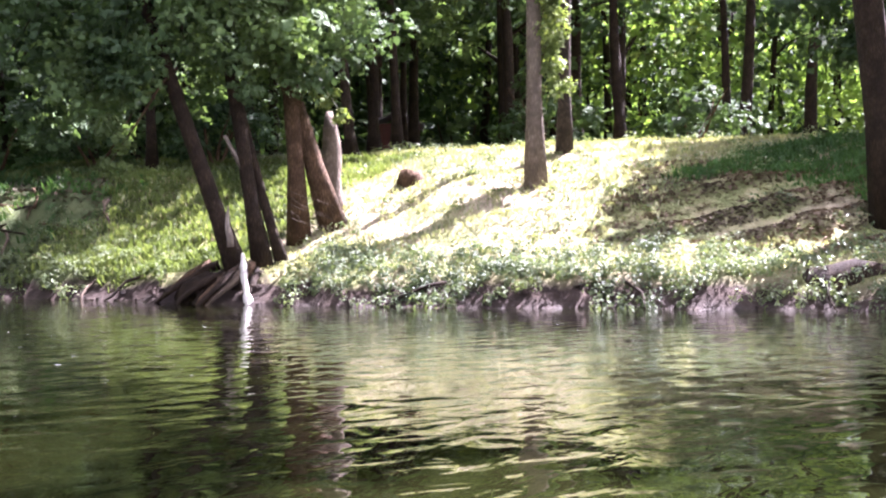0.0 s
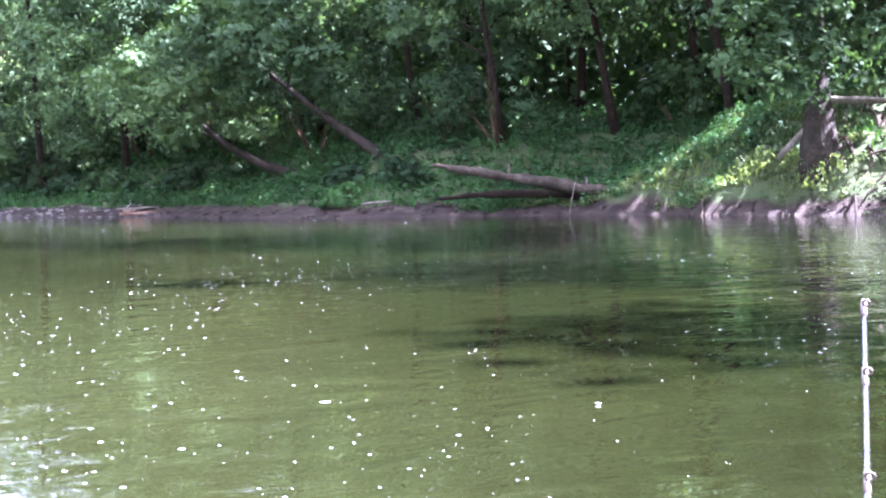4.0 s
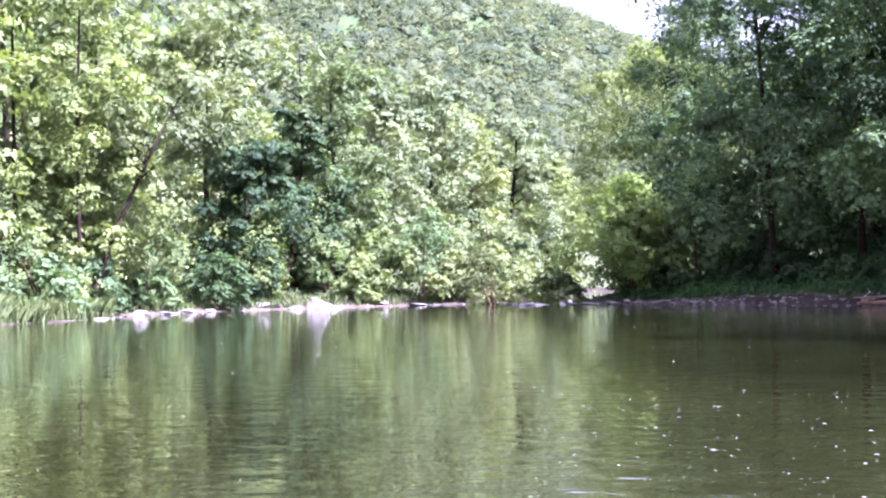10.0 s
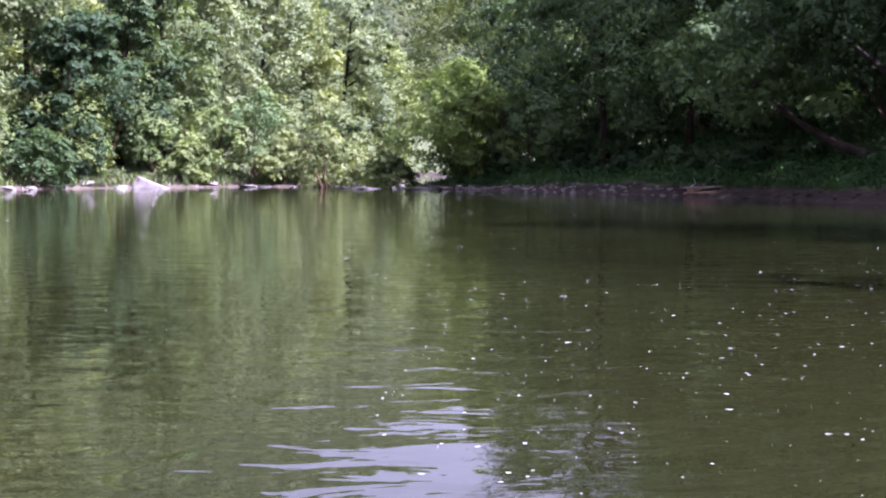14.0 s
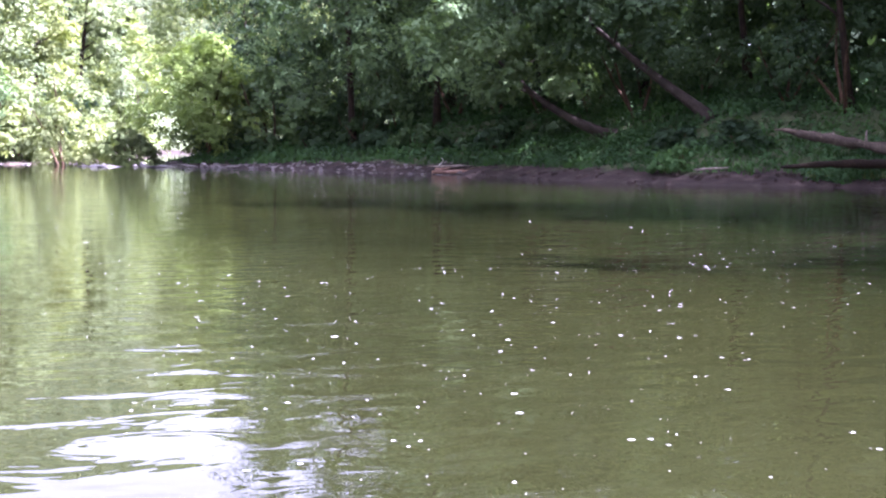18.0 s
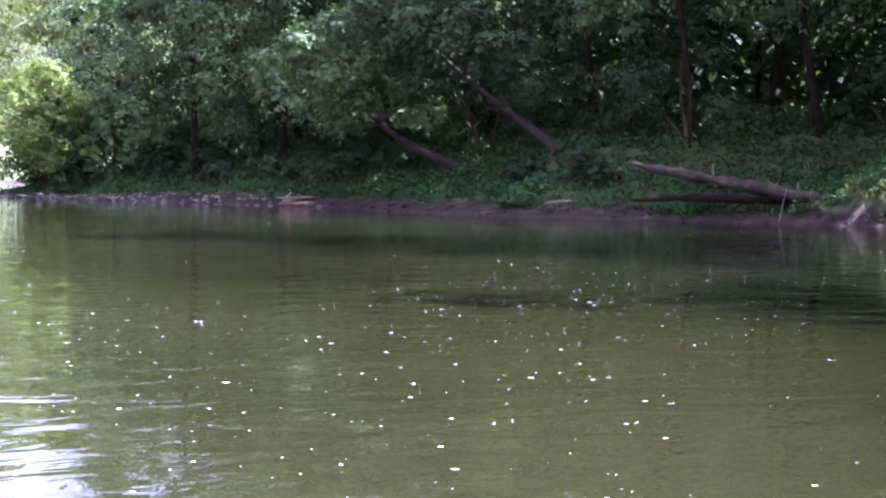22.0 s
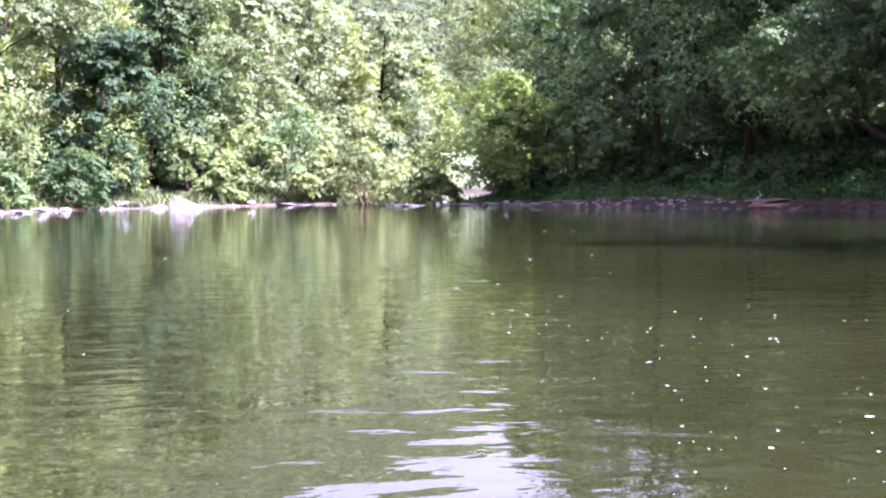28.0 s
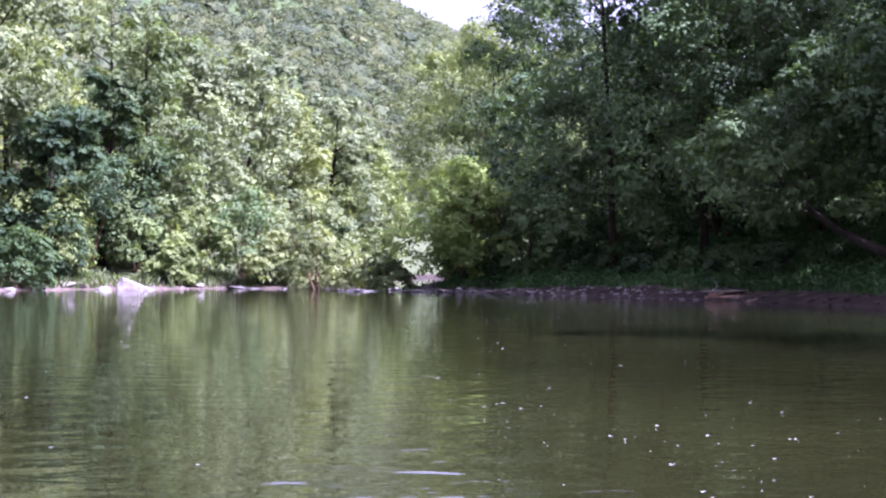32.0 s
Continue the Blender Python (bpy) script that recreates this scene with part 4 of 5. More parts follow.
for q, (u, l) in enumerate(((0.3, 0.28), (0.5, 0.2), (0.68, 0.32), (0.82, 0.18))):
    b = Vector((23.6, 32.6, 0.45)).lerp(Vector((17.9, 34.9, 1.55)), u)
    log_ob("branch_stub", [b, b + Vector((-0.12 * l, -0.25 * l, (0.9 - 0.5 * (q % 2)) * l + 0.08))], [0.05, 0.025], DRIFT, fallen, seed=300 + q, sides=6)
for q in range(7):
    a = 0.9 * q
    log_ob("root", bend((23.4, 32.7, 0.35), (23.9 + 0.5 * math.cos(a), 32.4 + 0.5 * math.sin(a), 0.25 + 0.55 * math.sin(a * 1.7)), 4, pr, 0.1), [0.13, 0.1, 0.08, 0.06, 0.02], BARK_DARK, fallen, seed=330 + q, sides=6, rough=0.25)
log_ob("splinter", [(18.0, 34.86, 1.5), (17.7, 35.0, 1.58), (17.5, 35.1, 1.56)], [0.08, 0.04, 0.01], BARK_WORN, fallen, "splintered broken end", seed=305, sides=6, rough=0.3)
log_ob("upright_stick", bend((21.0, 32.95, -0.3), (21.25, 32.8, 1.15), 5, pr, 0.01), [0.016, 0.016, 0.014, 0.012, 0.01, 0.006], DRIFT, None, "thin pale stick standing in the shallow water", "stick", seed=9, sides=6)

drift = tagged(new("driftwood_pile"), "reddish broken driftwood planks at the mud's edge", "driftwood")
log_ob("plank", [(11.65, 51.15, 0.1), (12.5, 50.65, 0.12), (13.3, 50.2, 0.1)], [0.06, 0.085, 0.07], REDWOOD, drift, seed=10, sides=6, rough=0.25)
log_ob("plank", [(11.8, 51.25, 0.2), (12.5, 50.85, 0.22), (13.2, 50.4, 0.2)], [0.05, 0.06, 0.045], REDWOOD, drift, seed=11, sides=6, rough=0.25)
log_ob("plank", [(11.55, 51.4, 0.3), (12.6, 50.8, 0.33), (13.9, 50.1, 0.24)], [0.03, 0.055, 0.035], DRIFT, drift, seed=12, sides=6, rough=0.25)
for q in range(9):
    u = 11.9 + 0.38 * q
    log_ob("stick", bend((u, 51.25 - 0.56 * (u - 11.6), 0.1 + 0.03 * (q % 3)), (u + pr.uniform(0.9, 1.6), 51.2 - 0.6 * (u - 10.5) + pr.uniform(-0.2, 0.2), 0.14 + pr.uniform(0, 0.2)), 5, pr, 0.07, 0.06), [0.035, 0.04, 0.036, 0.03, 0.022, 0.012], (BARK_DARK, BARK_DIM, BARK_WORN)[q % 3], drift, seed=320 + q, sides=6, rough=0.2)
log_ob("twig", [(11.9, 51.3, 0.3), (12.1, 51.2, 0.5), (12.0, 51.1, 0.66)], [0.025, 0.02, 0.008], PALE, drift, seed=13, sides=5)
log_ob("mud_log", bend((13.2, 50.2, 0.16), (16.2, 48.3, 0.3), 6, pr, 0.08), [0.08, 0.12, 0.13, 0.12, 0.11, 0.1, 0.05], BARK_DARK, None, "dark waterlogged branch half sunk in the mud", "log", seed=14)
log_ob("mud_log", bend((16.6, 38.4, 0.42), (17.5, 37.9, 0.5), 4, pr, 0.03), [0.02, 0.035, 0.035, 0.03, 0.015], DRIFT, None, "short pale broken branch lying on the mud", "log", seed=15, sides=7)

# broad old trunk with bare roots
old = tagged(new("old_trunk"), "broad old tree trunk with bare spreading roots on the slope", "tree")
ox, oy = 24.75, 26.2
oz = hz(ox, oy)
old.location = (ox, oy, oz - 0.1)
log_ob("trunk", bend((0, 0, -0.9), (0.5, 0.4, 13.0), 10, pr, 0.15), [0.66, 0.46, 0.24, 0.16, 0.15, 0.14, 0.13, 0.12, 0.11, 0.09, 0.05], BARK_DIM, old, seed=20, rough=0.1)
log_ob("root", bend((0.1, 0.1, 1.15), (-0.75, 0.75, -0.05), 6, pr, 0.05), [0.09, 0.1, 0.09, 0.085, 0.08, 0.08, 0.06], DRIFT, old, "pale bare prop root", seed=21, rough=0.12)
log_ob("root", bend((0.18, 0.08, 0.5), (0.74, 0.31, hz(ox + 0.74, oy + 0.31) - oz + 0.08), 5, pr, 0.1), [0.16, 0.13, 0.1, 0.08, 0.06, 0.04], BARK_GREY, old, seed=22)
rng = np.random.default_rng(91)
cen = np.stack([rng.normal(0.4, 1.5, 48), rng.normal(0.4, 1.5, 48), rng.uniform(7.0, 16, 48)], 1)
cen[:28] = np.stack([rng.normal(-0.9, 1.1, 28), rng.normal(0.1, 1.1, 28), rng.uniform(2.0, 7.0, 28)], 1)
low = np.stack([rng.normal(-1.0, 0.8, 26), rng.normal(-0.8, 0.7, 26), rng.uniform(1.7, 7.0, 26)], 1)
cen = np.concatenate([cen, low])
# shade on this crown comes from its dark leaf tone
quads_ob("crown", sprays(cen, rng.uniform(0.45, 0.9, 74), 11500, 0.16, rng), LEAF[3], old)
log_ob("fallen_log", bend((25.7, 26.95, 3.05), (27.05, 25.85, 2.95), 5, pr, 0.03), [0.1, 0.1, 0.1, 0.095, 0.09, 0.08], DRIFT, None, "short weathered log lying across the slope", "log", seed=30)
tangle = tagged(new("root_tangle"), "tangle of bare twisted roots and branches on the slope", "roots")
for q in range(20):
    x, y = 25.2 + pr.uniform(-0.5, 1.2), 24.7 + pr.uniform(-0.7, 0.8)
    a, l = pr.uniform(0, 6.28), pr.uniform(0.5, 1.1)
    e = (x + l * math.cos(a), y + l * math.sin(a))
    log_ob("root", bend((x, y, hz(x, y) - 0.05), (e[0], e[1], hz(*e) + pr.uniform(0.0, 0.15)), 5, pr, 0.12, pr.uniform(0.0, 0.16)), [0.05, 0.05, 0.045, 0.035, 0.03, 0.015], pr.choice((BARK_WORN, BARK_DARK, BARK_DARK)), tangle, seed=1040 + q, sides=6)
for q in range(7):
    x, y = 26.4 + pr.uniform(-0.8, 2.2), 24.0 + pr.uniform(-2.5, 1.4)
    a = pr.uniform(0, 6.28)
    log_ob("dead_branch", bend((x, y, hz(x, y) + 0.02), (x + 1.4 * math.cos(a), y + 1.4 * math.sin(a), hz(x + 1.4 * math.cos(a), y + 1.4 * math.sin(a)) + 0.1), 4, pr, 0.12, 0.1), [0.05, 0.05, 0.04, 0.03, 0.015], pr.choice((BARK_WORN, BARK)), None, "dead branch lying on the leaf litter of the slope", "branch", seed=60 + q, sides=6)

# pale snag and roots at the foot of the leaning trees
# sunlight on the first snag's bark is painted as near-white wood
log_ob("pale_snag", bend((23.62, 13.97, -0.2), (24.0, 14.42, 1.1), 14, pr, 0.06), [(0.1 - 0.04 * q / 14) * pr.uniform(0.65, 1.2) for q in range(14)] + [0.03], PALE, None, "bare snag at the water's edge, its sunlit white put into the colour", "snag", seed=70, rough=0.3)
log_ob("pale_snag", bend((24.0, 14.75, 1.25), (24.0, 14.82, 2.15), 4, pr, 0.03), [0.07, 0.075, 0.06, 0.045, 0.012], DRIFT, None, "pale splintered snag beside the leaning trunk", "snag", seed=71, rough=0.16)
mass = tagged(new("root_mass"), "dark undercut root mass of the leaning trees at the waterline", "roots")
for q in range(20):
    a = pr.uniform(2.2, 4.6)
    b = (24.3 + pr.uniform(-0.2, 0.5), 14.9 + pr.uniform(-0.5, 1.1), pr.uniform(0.6, 0.9))
    l = pr.uniform(0.9, 1.7)
    log_ob("root", bend(b, (b[0] + l * math.cos(a) * 0.8, b[1] + l * math.sin(a) * 0.6 + pr.uniform(0, 0.9), -0.15), 5, pr, 0.12, 0.15), [0.1, 0.085, 0.09, 0.065, 0.055, 0.03], (BARK_WORN, BARK_DARK, BARK_DARK, BARK)[q % 4], mass, seed=80 + q, sides=7, rough=0.28)
mesh_ob("clod", *tube(bend((24.05, 16.35, 0.1), (24.3, 14.35, 0.25), 8, pr, 0.12, 0.2), [0.08, 0.2, 0.26, 0.3, 0.31, 0.3, 0.26, 0.2, 0.08], 13, random.Random(24), 0.38), BARK_DARK, mass, "dark earth packed between the roots", smooth=True)
log_ob("broken_trunk", bend((28.07, 14.83, hz(28.07, 14.83) - 0.1), (28.0, 14.9, 4.55), 6, pr, 0.04), [0.3, 0.26, 0.24, 0.23, 0.22, 0.2, 0.08], BARK_GREY, None, "broken-off grey tree trunk behind the leaning trees", "stump", seed=99, rough=0.12)
log_ob("cut_limb", bend((24.8, 15.05, 3.0), (24.6, 15.4, 3.75), 3, pr, 0.02), [0.07, 0.06, 0.05, 0.04], DRIFT, None, "pale broken limb on the dark trunk", "limb", seed=98, sides=7)
for q in range(5):
    x, y = 25.6, 14.3
    log_ob("dead_branch", bend((x, y, 1.9 + 0.15 * q), (x + 0.55 + 0.1 * q, y - 0.7, 1.6 + 0.12 * q - 0.2 * (q % 2)), 4, pr, 0.16), [0.009, 0.008, 0.007, 0.006, 0.003], BARK_WORN, None, "thin bare dead twig beside the dark trunk", "twig", seed=120 + q, sides=5)
clod = mesh_ob("root_clod", *tube(bend((29.9, 13.95, 2.7), (30.3, 13.75, 3.05), 4, pr, 0.05), [0.3, 0.42, 0.4, 0.3, 0.1], 9, random.Random(4), 0.3), BARK, smooth=True)
tagged(clod, "small brown clod of roots and earth in the grass", "clod")

mound = mesh_ob("root_mound", *tube(bend((26.7, 3.2, 0.1), (27.2, 0.6, 0.35), 7, pr, 0.1, 0.15), [0.2, 0.5, 0.62, 0.6, 0.55, 0.5, 0.4, 0.15], 11, random.Random(14), 0.22), BARK_DARK, smooth=True)
tagged(mound, "dark mound of roots and earth at the water's edge", "mound")

# exposed roots along the undercut bank
for q in range(8):
    y = 16.5 + q * 1.7 + pr.uniform(-0.2, 0.2)
    x = float(np.interp(y, [14.3, 19, 23, 27, 30], [23.7, 24.5, 24.6, 23.0, 22.3]))
    log_ob("bank_root", bend((x + 0.9, y + pr.uniform(-0.4, 0.4), 0.62), (x - 0.25, y + pr.uniform(-1.6, 1.2), -0.1), 5, pr, 0.16, 0.12), [0.045, 0.045, 0.04, 0.035, 0.03, 0.02], pr.choice((BARK_WORN, BARK_DARK, BARK_DARK)), None, "bare root hanging down the undercut mud bank", "root", seed=140 + q, sides=6)
for q in range(8):
    y = -1.5 + q * 1.9 + pr.uniform(-0.3, 0.3)
    x = float(np.interp(y, [-2, 1.5, 4.5, 8, 11, 14.3], [26.3, 26, 25.6, 24.8, 23.9, 23.7]))
    log_ob("bank_root", bend((x + 0.6, y + pr.uniform(-0.4, 0.4), 0.5), (x - 0.25, y + pr.uniform(-0.9, 0.9), -0.08), 4, pr, 0.1, 0.1), [0.035, 0.035, 0.03, 0.025, 0.015], BARK_DARK, None, "thin bare root at the foot of the weeds", "root", seed=170 + q, sides=5)

# leafy shoots on the straight trunk, and a sunlit hanging spray
ivy = tagged(new("trunk_shoots"), "bright leafy shoots sprouting along the sunny side of the trunk", "shoots")
rng = np.random.default_rng(55)
m = 110
zz = rng.uniform(4.9, 9.0, m)
cen = np.stack([30.38 + rng.normal(0.08, 0.14, m), 10.12 + rng.normal(-0.1, 0.16, m), zz], 1)
quads_ob("foliage", clumps(cen, rng.uniform(0.12, 0.32, m), 34, 0.13, rng, 0.9), LEAF[4], ivy)
v, f = join(*[tube(bend((30.28, 10.4, 3 + q), (30.45, 10.2, 4.2 + q), 3, pr, 0.03), [0.012] * 4, 5) for q in range(6)])
mesh_ob("stems", v, f, BARK, ivy)
spray = tagged(new("hanging_spray"), "sunlit spray of leaves hanging from a thin bough", "branch")
log_ob("bough", bend((23.6, 15.9, 5.2), (22.2, 16.6, 3.0), 6, pr, 0.1, 0.2), [0.035, 0.03, 0.026, 0.02, 0.015, 0.01, 0.006], BARK, spray, seed=190, sides=6)
cen = np.stack([22.25 + rng.normal(0, 0.22, 22), 16.55 + rng.normal(0, 0.25, 22), rng.uniform(2.9, 4.0, 22)], 1)
quads_ob("leaves", clumps(cen, rng.uniform(0.12, 0.25, 22), 34, 0.13, rng, 0.8), LEAF[4], spray)
spray2 = tagged(new("hanging_spray"), "sunlit spray of leaves crossing the leaning trunk", "branch")
log_ob("bough", bend((26.2, 15.2, 6.2), (26.95, 13.8, 4.3), 6, pr, 0.1, 0.2), [0.04, 0.035, 0.03, 0.024, 0.018, 0.012, 0.006], PALE, spray2, seed=191, sides=6)
cen = np.stack([26.2 + np.linspace(0, 0.7, 30) + rng.normal(0, 0.15, 30), 15.1 + np.linspace(0, -1.4, 30) + rng.normal(0, 0.2, 30), np.linspace(6.0, 4.3, 30) + rng.normal(0, 0.15, 30)], 1)
quads_ob("leaves", clumps(cen, rng.uniform(0.12, 0.25, 30), 30, 0.13, rng, 0.8), LEAF[4], spray2)

# low boughs of the leaning trees
for q, (a, b, leaf) in enumerate((((23.4, 16.1, 7.4), (22.9, 17.0, 4.6), 0), ((24.3, 15.7, 7.0), (24.6, 14.9, 4.9), 0), ((25.0, 15.4, 7.2), (25.6, 14.2, 5.2), 0), ((26.2, 15.4, 7.5), (26.0, 14.0, 5.0), 0), ((24.0, 16.4, 7.6), (23.6, 17.9, 4.8), 0), ((26.6, 16.2, 7.0), (26.2, 17.4, 4.8), 0), ((25.4, 17.5, 7.6), (24.6, 18.9, 4.6), 0), ((27.4, 15.0, 7.8), (27.9, 13.6, 5.8), 0), ((23.0, 16.6, 6.8), (21.9, 18.2, 4.4), 0), ((23.6, 16.0, 8.0), (23.0, 15.2, 5.6), 0), ((24.6, 15.6, 8.2), (24.0, 14.6, 5.9), 0), ((25.6, 15.6, 8.4), (25.2, 14.0, 5.9), 0), ((26.6, 15.2, 8.4), (26.6, 13.4, 6.2), 0), ((22.6, 17.4, 8.0), (21.4, 18.8, 5.4), 3), ((24.2, 17.6, 7.6), (23.0, 19.6, 4.2), 3), ((25.6, 18.6, 7.6), (24.4, 20.6, 4.6), 0), ((22.8, 16.8, 7.2), (22.4, 16.2, 4.9), 3))):
    bough = tagged(new("leafy_bough"), "low leafy bough hanging from the leaning trees", "branch")
    log_ob("bough", bend(a, b, 6, pr, 0.12, 0.2), [0.035, 0.03, 0.026, 0.02, 0.016, 0.011, 0.006], BARK_DARK, bough, seed=210 + q, sides=6)
    u = rng.uniform(0.2, 1.05, 30)[:, None]
    cen = np.array(a) * (1 - u) + np.array(b) * u + rng.normal(0, 0.42, (30, 3)) * np.array([1, 1, 0.6])
    quads_ob("leaves", sprays(cen, rng.uniform(0.25, 0.55, 30), 1500, 0.15, rng, core=0.4), LEAF[leaf], bough)

# red shed in the woods
shed = tagged(new("shed"), "small dark red wooden shed with a pale roof among the trees", "shed")
shed.matrix_world = pose(47.5, 25.0, hz(47.5, 25.0) - 0.3, 0, 0, 32)


def box(sx, sy, sz, cx=0, cy=0, cz=0):
    bm = bmesh.new()
    bmesh.ops.create_cube(bm, size=1.0, matrix=Matrix.Translation((cx, cy, cz)) @ Matrix.Diagonal((sx, sy, sz, 1)))
    bmesh.ops.bevel(bm, geom=bm.edges[:], offset=min(sx, sy, sz) * 0.08, segments=1, affect="EDGES")
    v = [tuple(p.co) for p in bm.verts]
    f = [tuple(q.index for q in p.verts) for p in bm.faces]
    bm.free()
    return v, f


for q in range(12):
    mesh_ob("board", *box(0.19, 0.04, 1.9, -1.1 + q * 0.2, -0.9, 0.95), SHED_RED, shed)
    mesh_ob("board", *box(0.04, 0.15, 1.9, -1.2, -0.82 + q * 0.155, 0.95), SHED_RED, shed)
mesh_ob("wall", *box(2.3, 1.75, 1.85, 0, 0.02, 0.94), SHED_RED, shed)
for sgn in (-1, 1):
    v, f = box(2.7, 1.3, 0.06)
    rot = pose(0, sgn * 0.52, 2.14, -sgn * 28, 0, 0)
    mesh_ob("roof", [tuple(rot @ Vector(p)) for p in v], f, SHED_ROOF, shed)


# ---- rocks ----
def rock(x, y, sx, sz, seed, label, group="", flatness=0.8, turn=0.0, tilt=0.0, name="rock"):
    rng = random.Random(seed)
    bm = bmesh.new()
    bmesh.ops.create_icosphere(bm, subdivisions=3, radius=1.0)
    cuts = [(Vector((rng.gauss(0, 1), rng.gauss(0, 1), rng.gauss(0.2, 0.8))).normalized(), rng.uniform(0.38, 0.75)) for _ in range(12)]
    off = Vector((rng.uniform(-50, 50), rng.uniform(-50, 50), 0))
    for v in bm.verts:
        p = v.co.copy()
        for nrm, d in cuts:
            e = p.dot(nrm) - d
            if e > 0:
                p -= nrm * e
        p *= 1 + 0.12 * noise.noise(p * 2 + off)
        v.co = p
    m = pose(0, 0, 0, 0, tilt, turn) @ Matrix.Diagonal((sx * 0.72, sx * 0.72 * flatness, sz * 0.6, 1))
    bm.transform(m)
    me = bpy.data.meshes.new(name)
    bm.to_mesh(me)
    bm.free()
    me.materials.append(ROCK)
    ob = new(name, me)
    g = hz(x, y)
    ob.location = (x, y, max(g, -0.05) + sz * 0.2)
    return tagged(ob, label, "rock", group)


for q, (x, y, sx, sz) in enumerate(((-12.6, 69.6, 0.9, 0.4), (-14.4, 70.6, 1.24, 0.5), (-12.8, 70.4, 0.75, 0.3), (-8.7, 74.4, 0.95, 0.45), (-6.6, 74.4, 1.9, 0.3), (-2.6, 73.2, 0.65, 0.65), (-4.3, 74.6, 0.5, 0.25), (1.4, 75.6, 0.6, 0.35), (-0.3, 67.8, 2.2, 0.3), (2.4, 66.9, 1.7, 0.33), (3.5, 66.5, 0.9, 0.26), (4.1, 66.0, 0.45, 0.4), (-1.3, 69.2, 0.9, 0.28), (1.5, 68.4, 1.0, 0.3), (-15.4, 68.2, 1.16, 0.3), (-16.3, 66.2, 0.9, 0.34), (-17.0, 64.5, 0.95, 0.4), (-17.4, 62.5, 1.1, 0.3), (-17.9, 59.6, 1.0, 0.4), (-17.6, 53.6, 0.7, 0.26), (0.6, 70.4, 0.8, 0.35), (-0.5, 72.0, 0.7, 0.4), (4.7, 65.3, 0.7, 0.22), (5.3, 64.2, 0.8, 0.2), (6.0, 62.8, 0.6, 0.18), (6.8, 61.0, 0.7, 0.16))):
    rock(x, y, sx * (1.0 if q < 12 else 0.75), sz * 0.72, 900 + q, "pale angular river rock at the water's edge" if sx > 1 else "small pale rock at the water's edge", "rocks at the bend", 0.7, q * 37 % 90 - 45, (14 if q == 0 else 4))


def slab(x, y, turn, pts, label):
    """A split slab of rock: the hull of a few corners with worn edges."""
    bm = bmesh.new()
    for p in pts:
        bm.verts.new(p)
    bmesh.ops.convex_hull(bm, input=bm.verts[:])
    bmesh.ops.bevel(bm, geom=bm.edges[:], offset=0.05, segments=1, affect="EDGES")
    bmesh.ops.subdivide_edges(bm, edges=[e for e in bm.edges if e.calc_length() > 0.3], cuts=2)
    for v in bm.verts:
        v.co += Vector((noise.noise(v.co * 2.2), noise.noise(v.co * 2.2 + Vector((9, 0, 0))), noise.noise(v.co * 2.2 + Vector((0, 9, 0))))) * 0.07
    me = bpy.data.meshes.new("rock_slab")
    bm.to_mesh(me)
    bm.free()
    me.materials.append(ROCK)
    ob = new("rock_slab", me)
    ob.matrix_world = pose(x, y, max(hz(x, y), -0.05) - 0.12, 0, 0, turn)
    return tagged(ob, label, "rock", "rocks at the bend")


slab(-11.2, 69.2, 5, [(-0.8, -0.5, 0), (-0.85, 0.6, 0), (-0.8, -0.2, 0.4), (-0.6, 0.4, 0.8), (-0.4, -0.3, 0.74), (1.0, -0.55, 0.1), (1.05, 0.5, 0.14), (1.0, -0.6, 0), (1.05, 0.5, 0)], "large pale wedge-shaped rock slab at the water's edge")
slab(0.6, 76.0, -10, [(-0.7, -0.4, 0), (-0.7, 0.5, 0), (-0.3, -0.2, 0.5), (-0.1, 0.4, 0.6), (0.8, -0.4, 0.15), (0.9, 0.5, 0.2), (0.8, -0.4, 0), (0.8, 0.4, 0)], "pale tilted rock slab in the narrow channel")


def pebbles(name, n, xr, yr, sr, size, seed, label, mat=None):
    """Many small stones, half sunk."""
    x, y, rng = scatter(n, xr, yr, sr, seed)
    z = np.maximum(height(x, y), -0.02)
    verts, faces = [], []
    for px, py, pz in zip(x, y, z):
        s = size * rng.uniform(0.4, 1.3)
        a0 = rng.uniform(0, 6.28)
        o = len(verts)
        ring = [(px + s * math.cos(a0 + j * 1.047) * rng.uniform(0.7, 1.1), py + 0.8 * s * math.sin(a0 + j * 1.047) * rng.uniform(0.7, 1.1)) for j in range(6)]
        verts += [(u, v, pz - 0.04) for u, v in ring] + [(px + 0.72 * (u - px), py + 0.72 * (v - py), pz + s * 0.45) for u, v in ring]
        faces += [(o + j, o + (j + 1) % 6, o + 6 + (j + 1) % 6, o + 6 + j) for j in range(6)] + [tuple(range(o + 6, o + 12))]
    return tagged(mesh_ob(name, verts, faces, mat or ROCK), label, "stones", kind="stuff")


pebbles("shore_stones", 1700, (-21, 2), (36, 78), (-0.4, 1.7), 0.10, 61, "pale stones scattered along the far shore")
pebbles("shore_stones", 1500, (1, 13), (50, 74), (-0.3, 1.6), 0.11, 62, "small grey stones on the shaded shore")
pebbles("mud_lumps", 3400, (12, 28), (-3, 50), (-0.1, 1.4), 0.12, 63, "lumps of mud and small stones along the bank", GROUND)

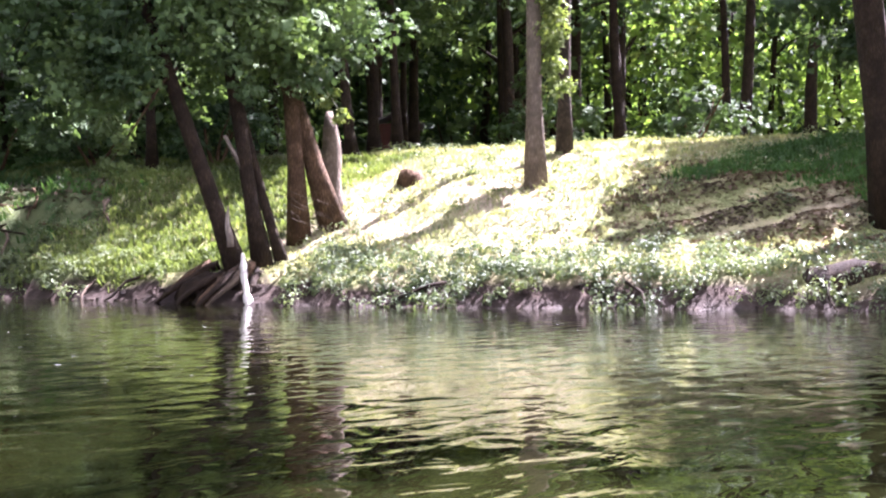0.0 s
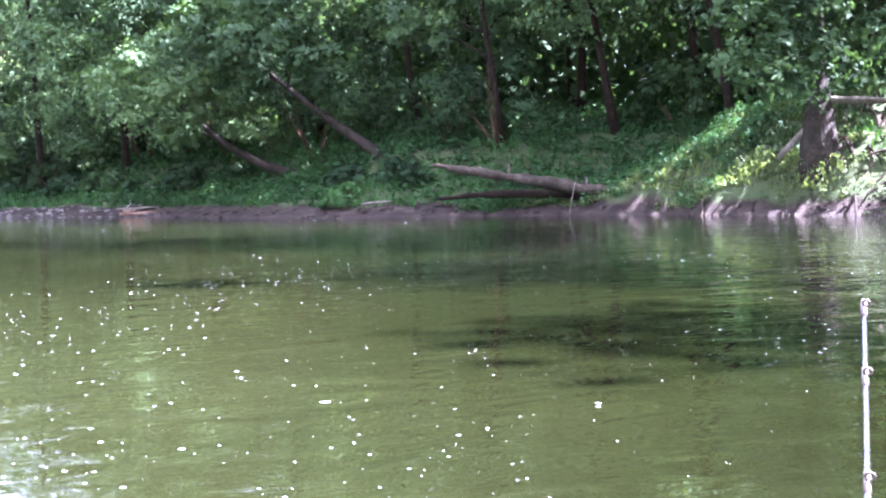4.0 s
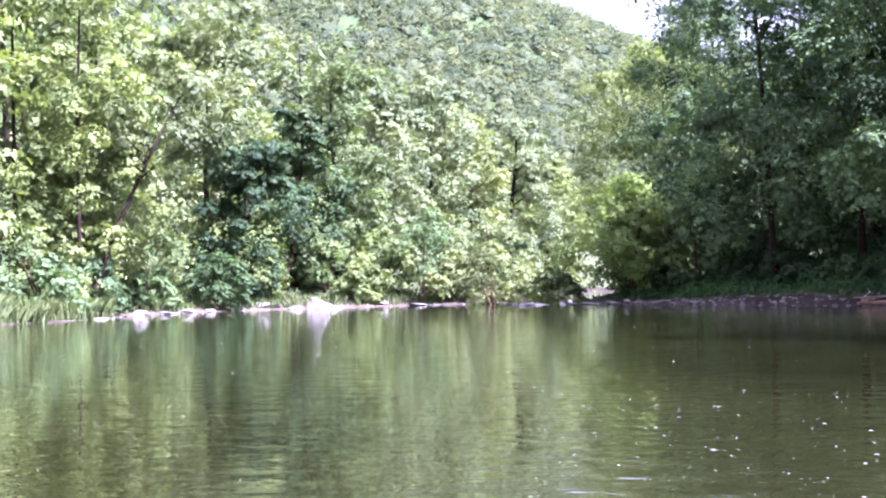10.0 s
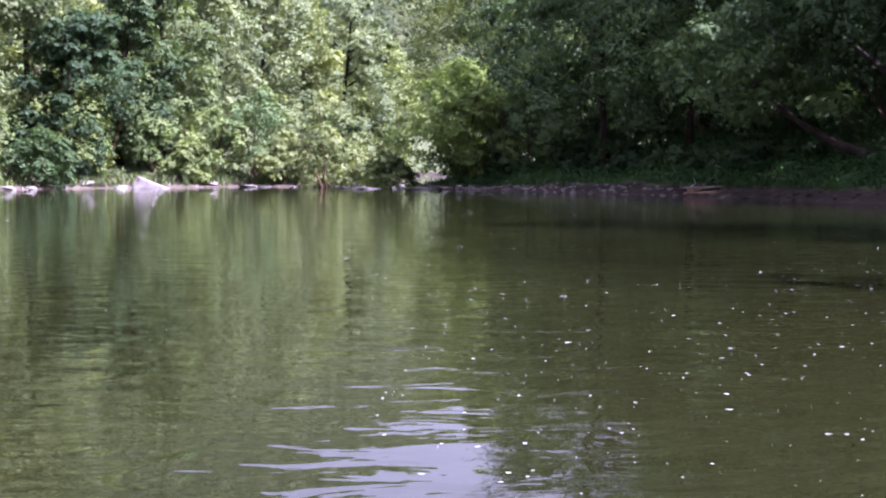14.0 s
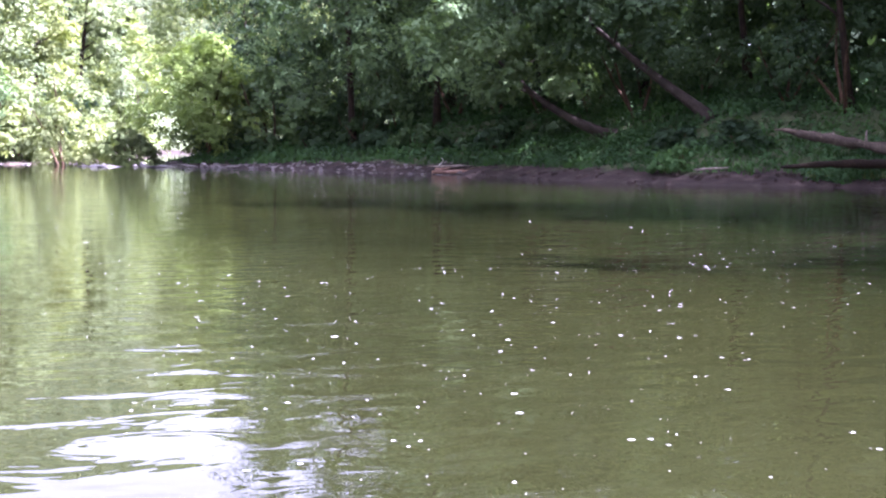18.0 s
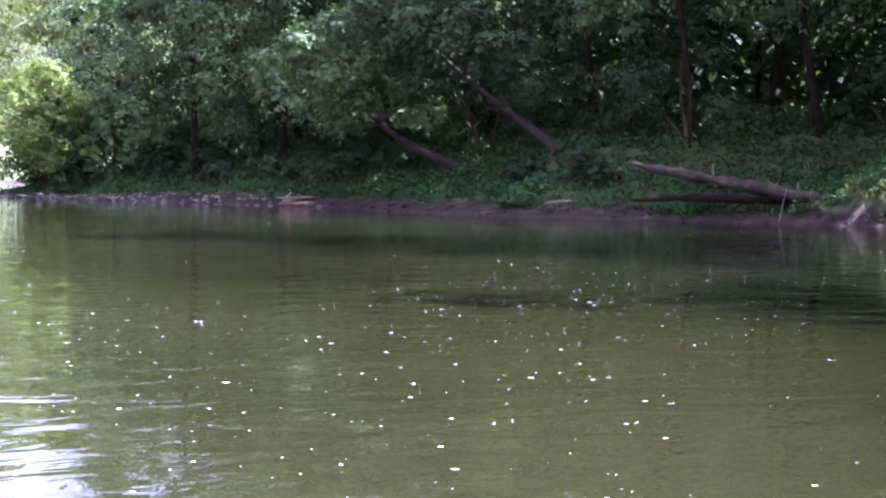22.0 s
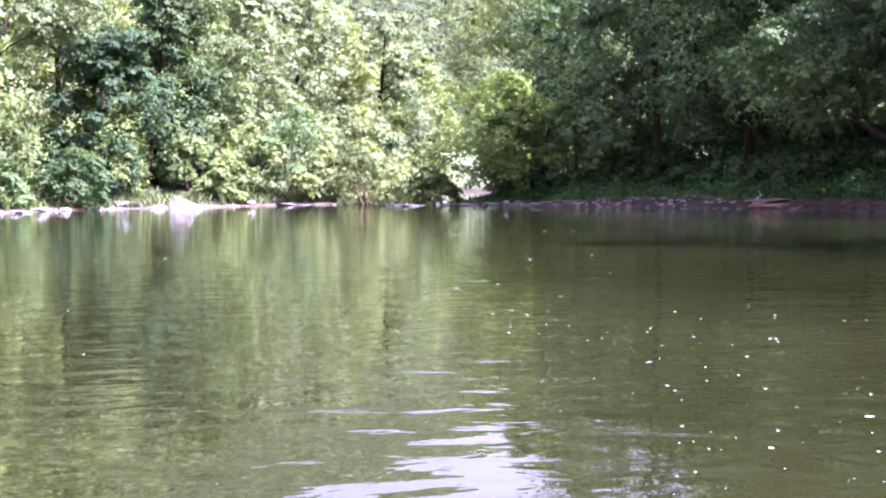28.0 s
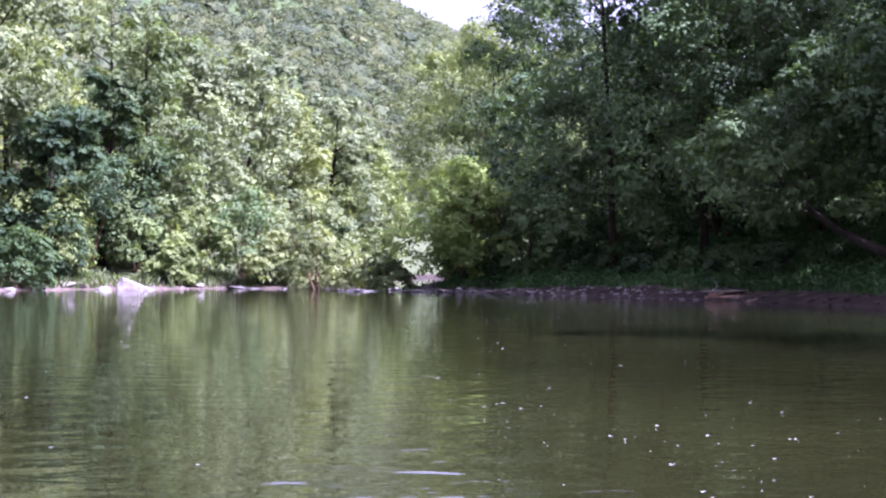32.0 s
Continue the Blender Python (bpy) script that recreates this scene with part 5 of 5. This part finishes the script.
# ---- fishing rod standing in the water ----
rod = tagged(new("fishing_rod"), "silver fishing rod with dark guide rings slanting up from the water", "fishing rod")
tip, low = Vector((3.65, 1.31, 0.63)), Vector((2.99, 0.574, 0.18))
axis_dir = (tip - low).normalized()
foot = low - axis_dir * 1.6
log_ob("shaft", [foot, foot.lerp(tip, 0.5), tip], [0.014, 0.011, 0.007], ROD, rod, seed=200, sides=10, rough=0.0)
for d, r in ((0.0, 0.011), (0.42, 0.012), (0.95, 0.013)):
    c = tip - axis_dir * d
    up = Vector((0.25, -0.2, 1)).normalized()
    up = (up - axis_dir * up.dot(axis_dir)).normalized()
    side = axis_dir.cross(up)
    cc = c + up * (r + 0.012)
    ring = [cc + (up * math.cos(a) + side * math.sin(a)) * r for a in [2 * math.pi * j / 12 for j in range(13)]]
    log_ob("guide_ring", ring, [0.004] * 13, GUIDE, rod, seed=201, sides=6, rough=0.0)
    log_ob("wrap", [c - axis_dir * 0.05, c + axis_dir * 0.05], [0.0125, 0.011], GUIDE, rod, seed=202, sides=10, rough=0.0)

# ---- foam on the water ----
rng = np.random.default_rng(17)
verts, faces = [], []
n = 0
while n < 2300:
    if rng.random() < 0.45:
        a, d = rng.uniform(-0.85, 0.05), rng.uniform(3.5, 20)
        x, y = -d * math.sin(a) + 0.3, d * math.cos(a) - 1
    else:
        x, y = rng.uniform(-10, 20), rng.uniform(3, 46)
    if noise.noise(Vector((x * 0.22, y * 0.22, 3.0))) + 0.35 * noise.noise(Vector((x * 0.8, y * 0.8, 7.0))) < rng.uniform(-0.5, 0.3):
        continue
    if inland(x, y)[0] > -0.6:
        continue
    s = 0.0018 + 0.0044 * rng.random() ** 3
    if rng.random() < 0.05:
        s *= 1.8
    s *= min(1.0, 0.55 + 0.03 * math.hypot(x, y))
    o = len(verts)
    a0 = rng.uniform(0, 6.28)
    long, wide = s * rng.uniform(1.6, 4.2), s * 1.6
    ux, uy = (y / math.hypot(x, y), -x / math.hypot(x, y))
    ring = []
    for j in range(7):
        p, q = long * math.cos(a0 + j * 0.898) * rng.uniform(0.7, 1.2), wide * math.sin(a0 + j * 0.898) * rng.uniform(0.7, 1.2)
        ring.append((x + p * ux - q * uy, y + p * uy + q * ux))
    verts += [(u, v, 0.002) for u, v in ring] + [(x + 0.6 * (u - x), y + 0.6 * (v - y), 0.0025 + 0.04 * s) for u, v in ring]
    faces += [(o + j, o + (j + 1) % 7, o + 7 + (j + 1) % 7, o + 7 + j) for j in range(7)] + [tuple(range(o + 7, o + 14))]
    n += 1
foam = tagged(mesh_ob("foam_flecks", verts, faces, FOAM), "white flecks of foam and bubbles drifting on the river", "foam", kind="stuff")
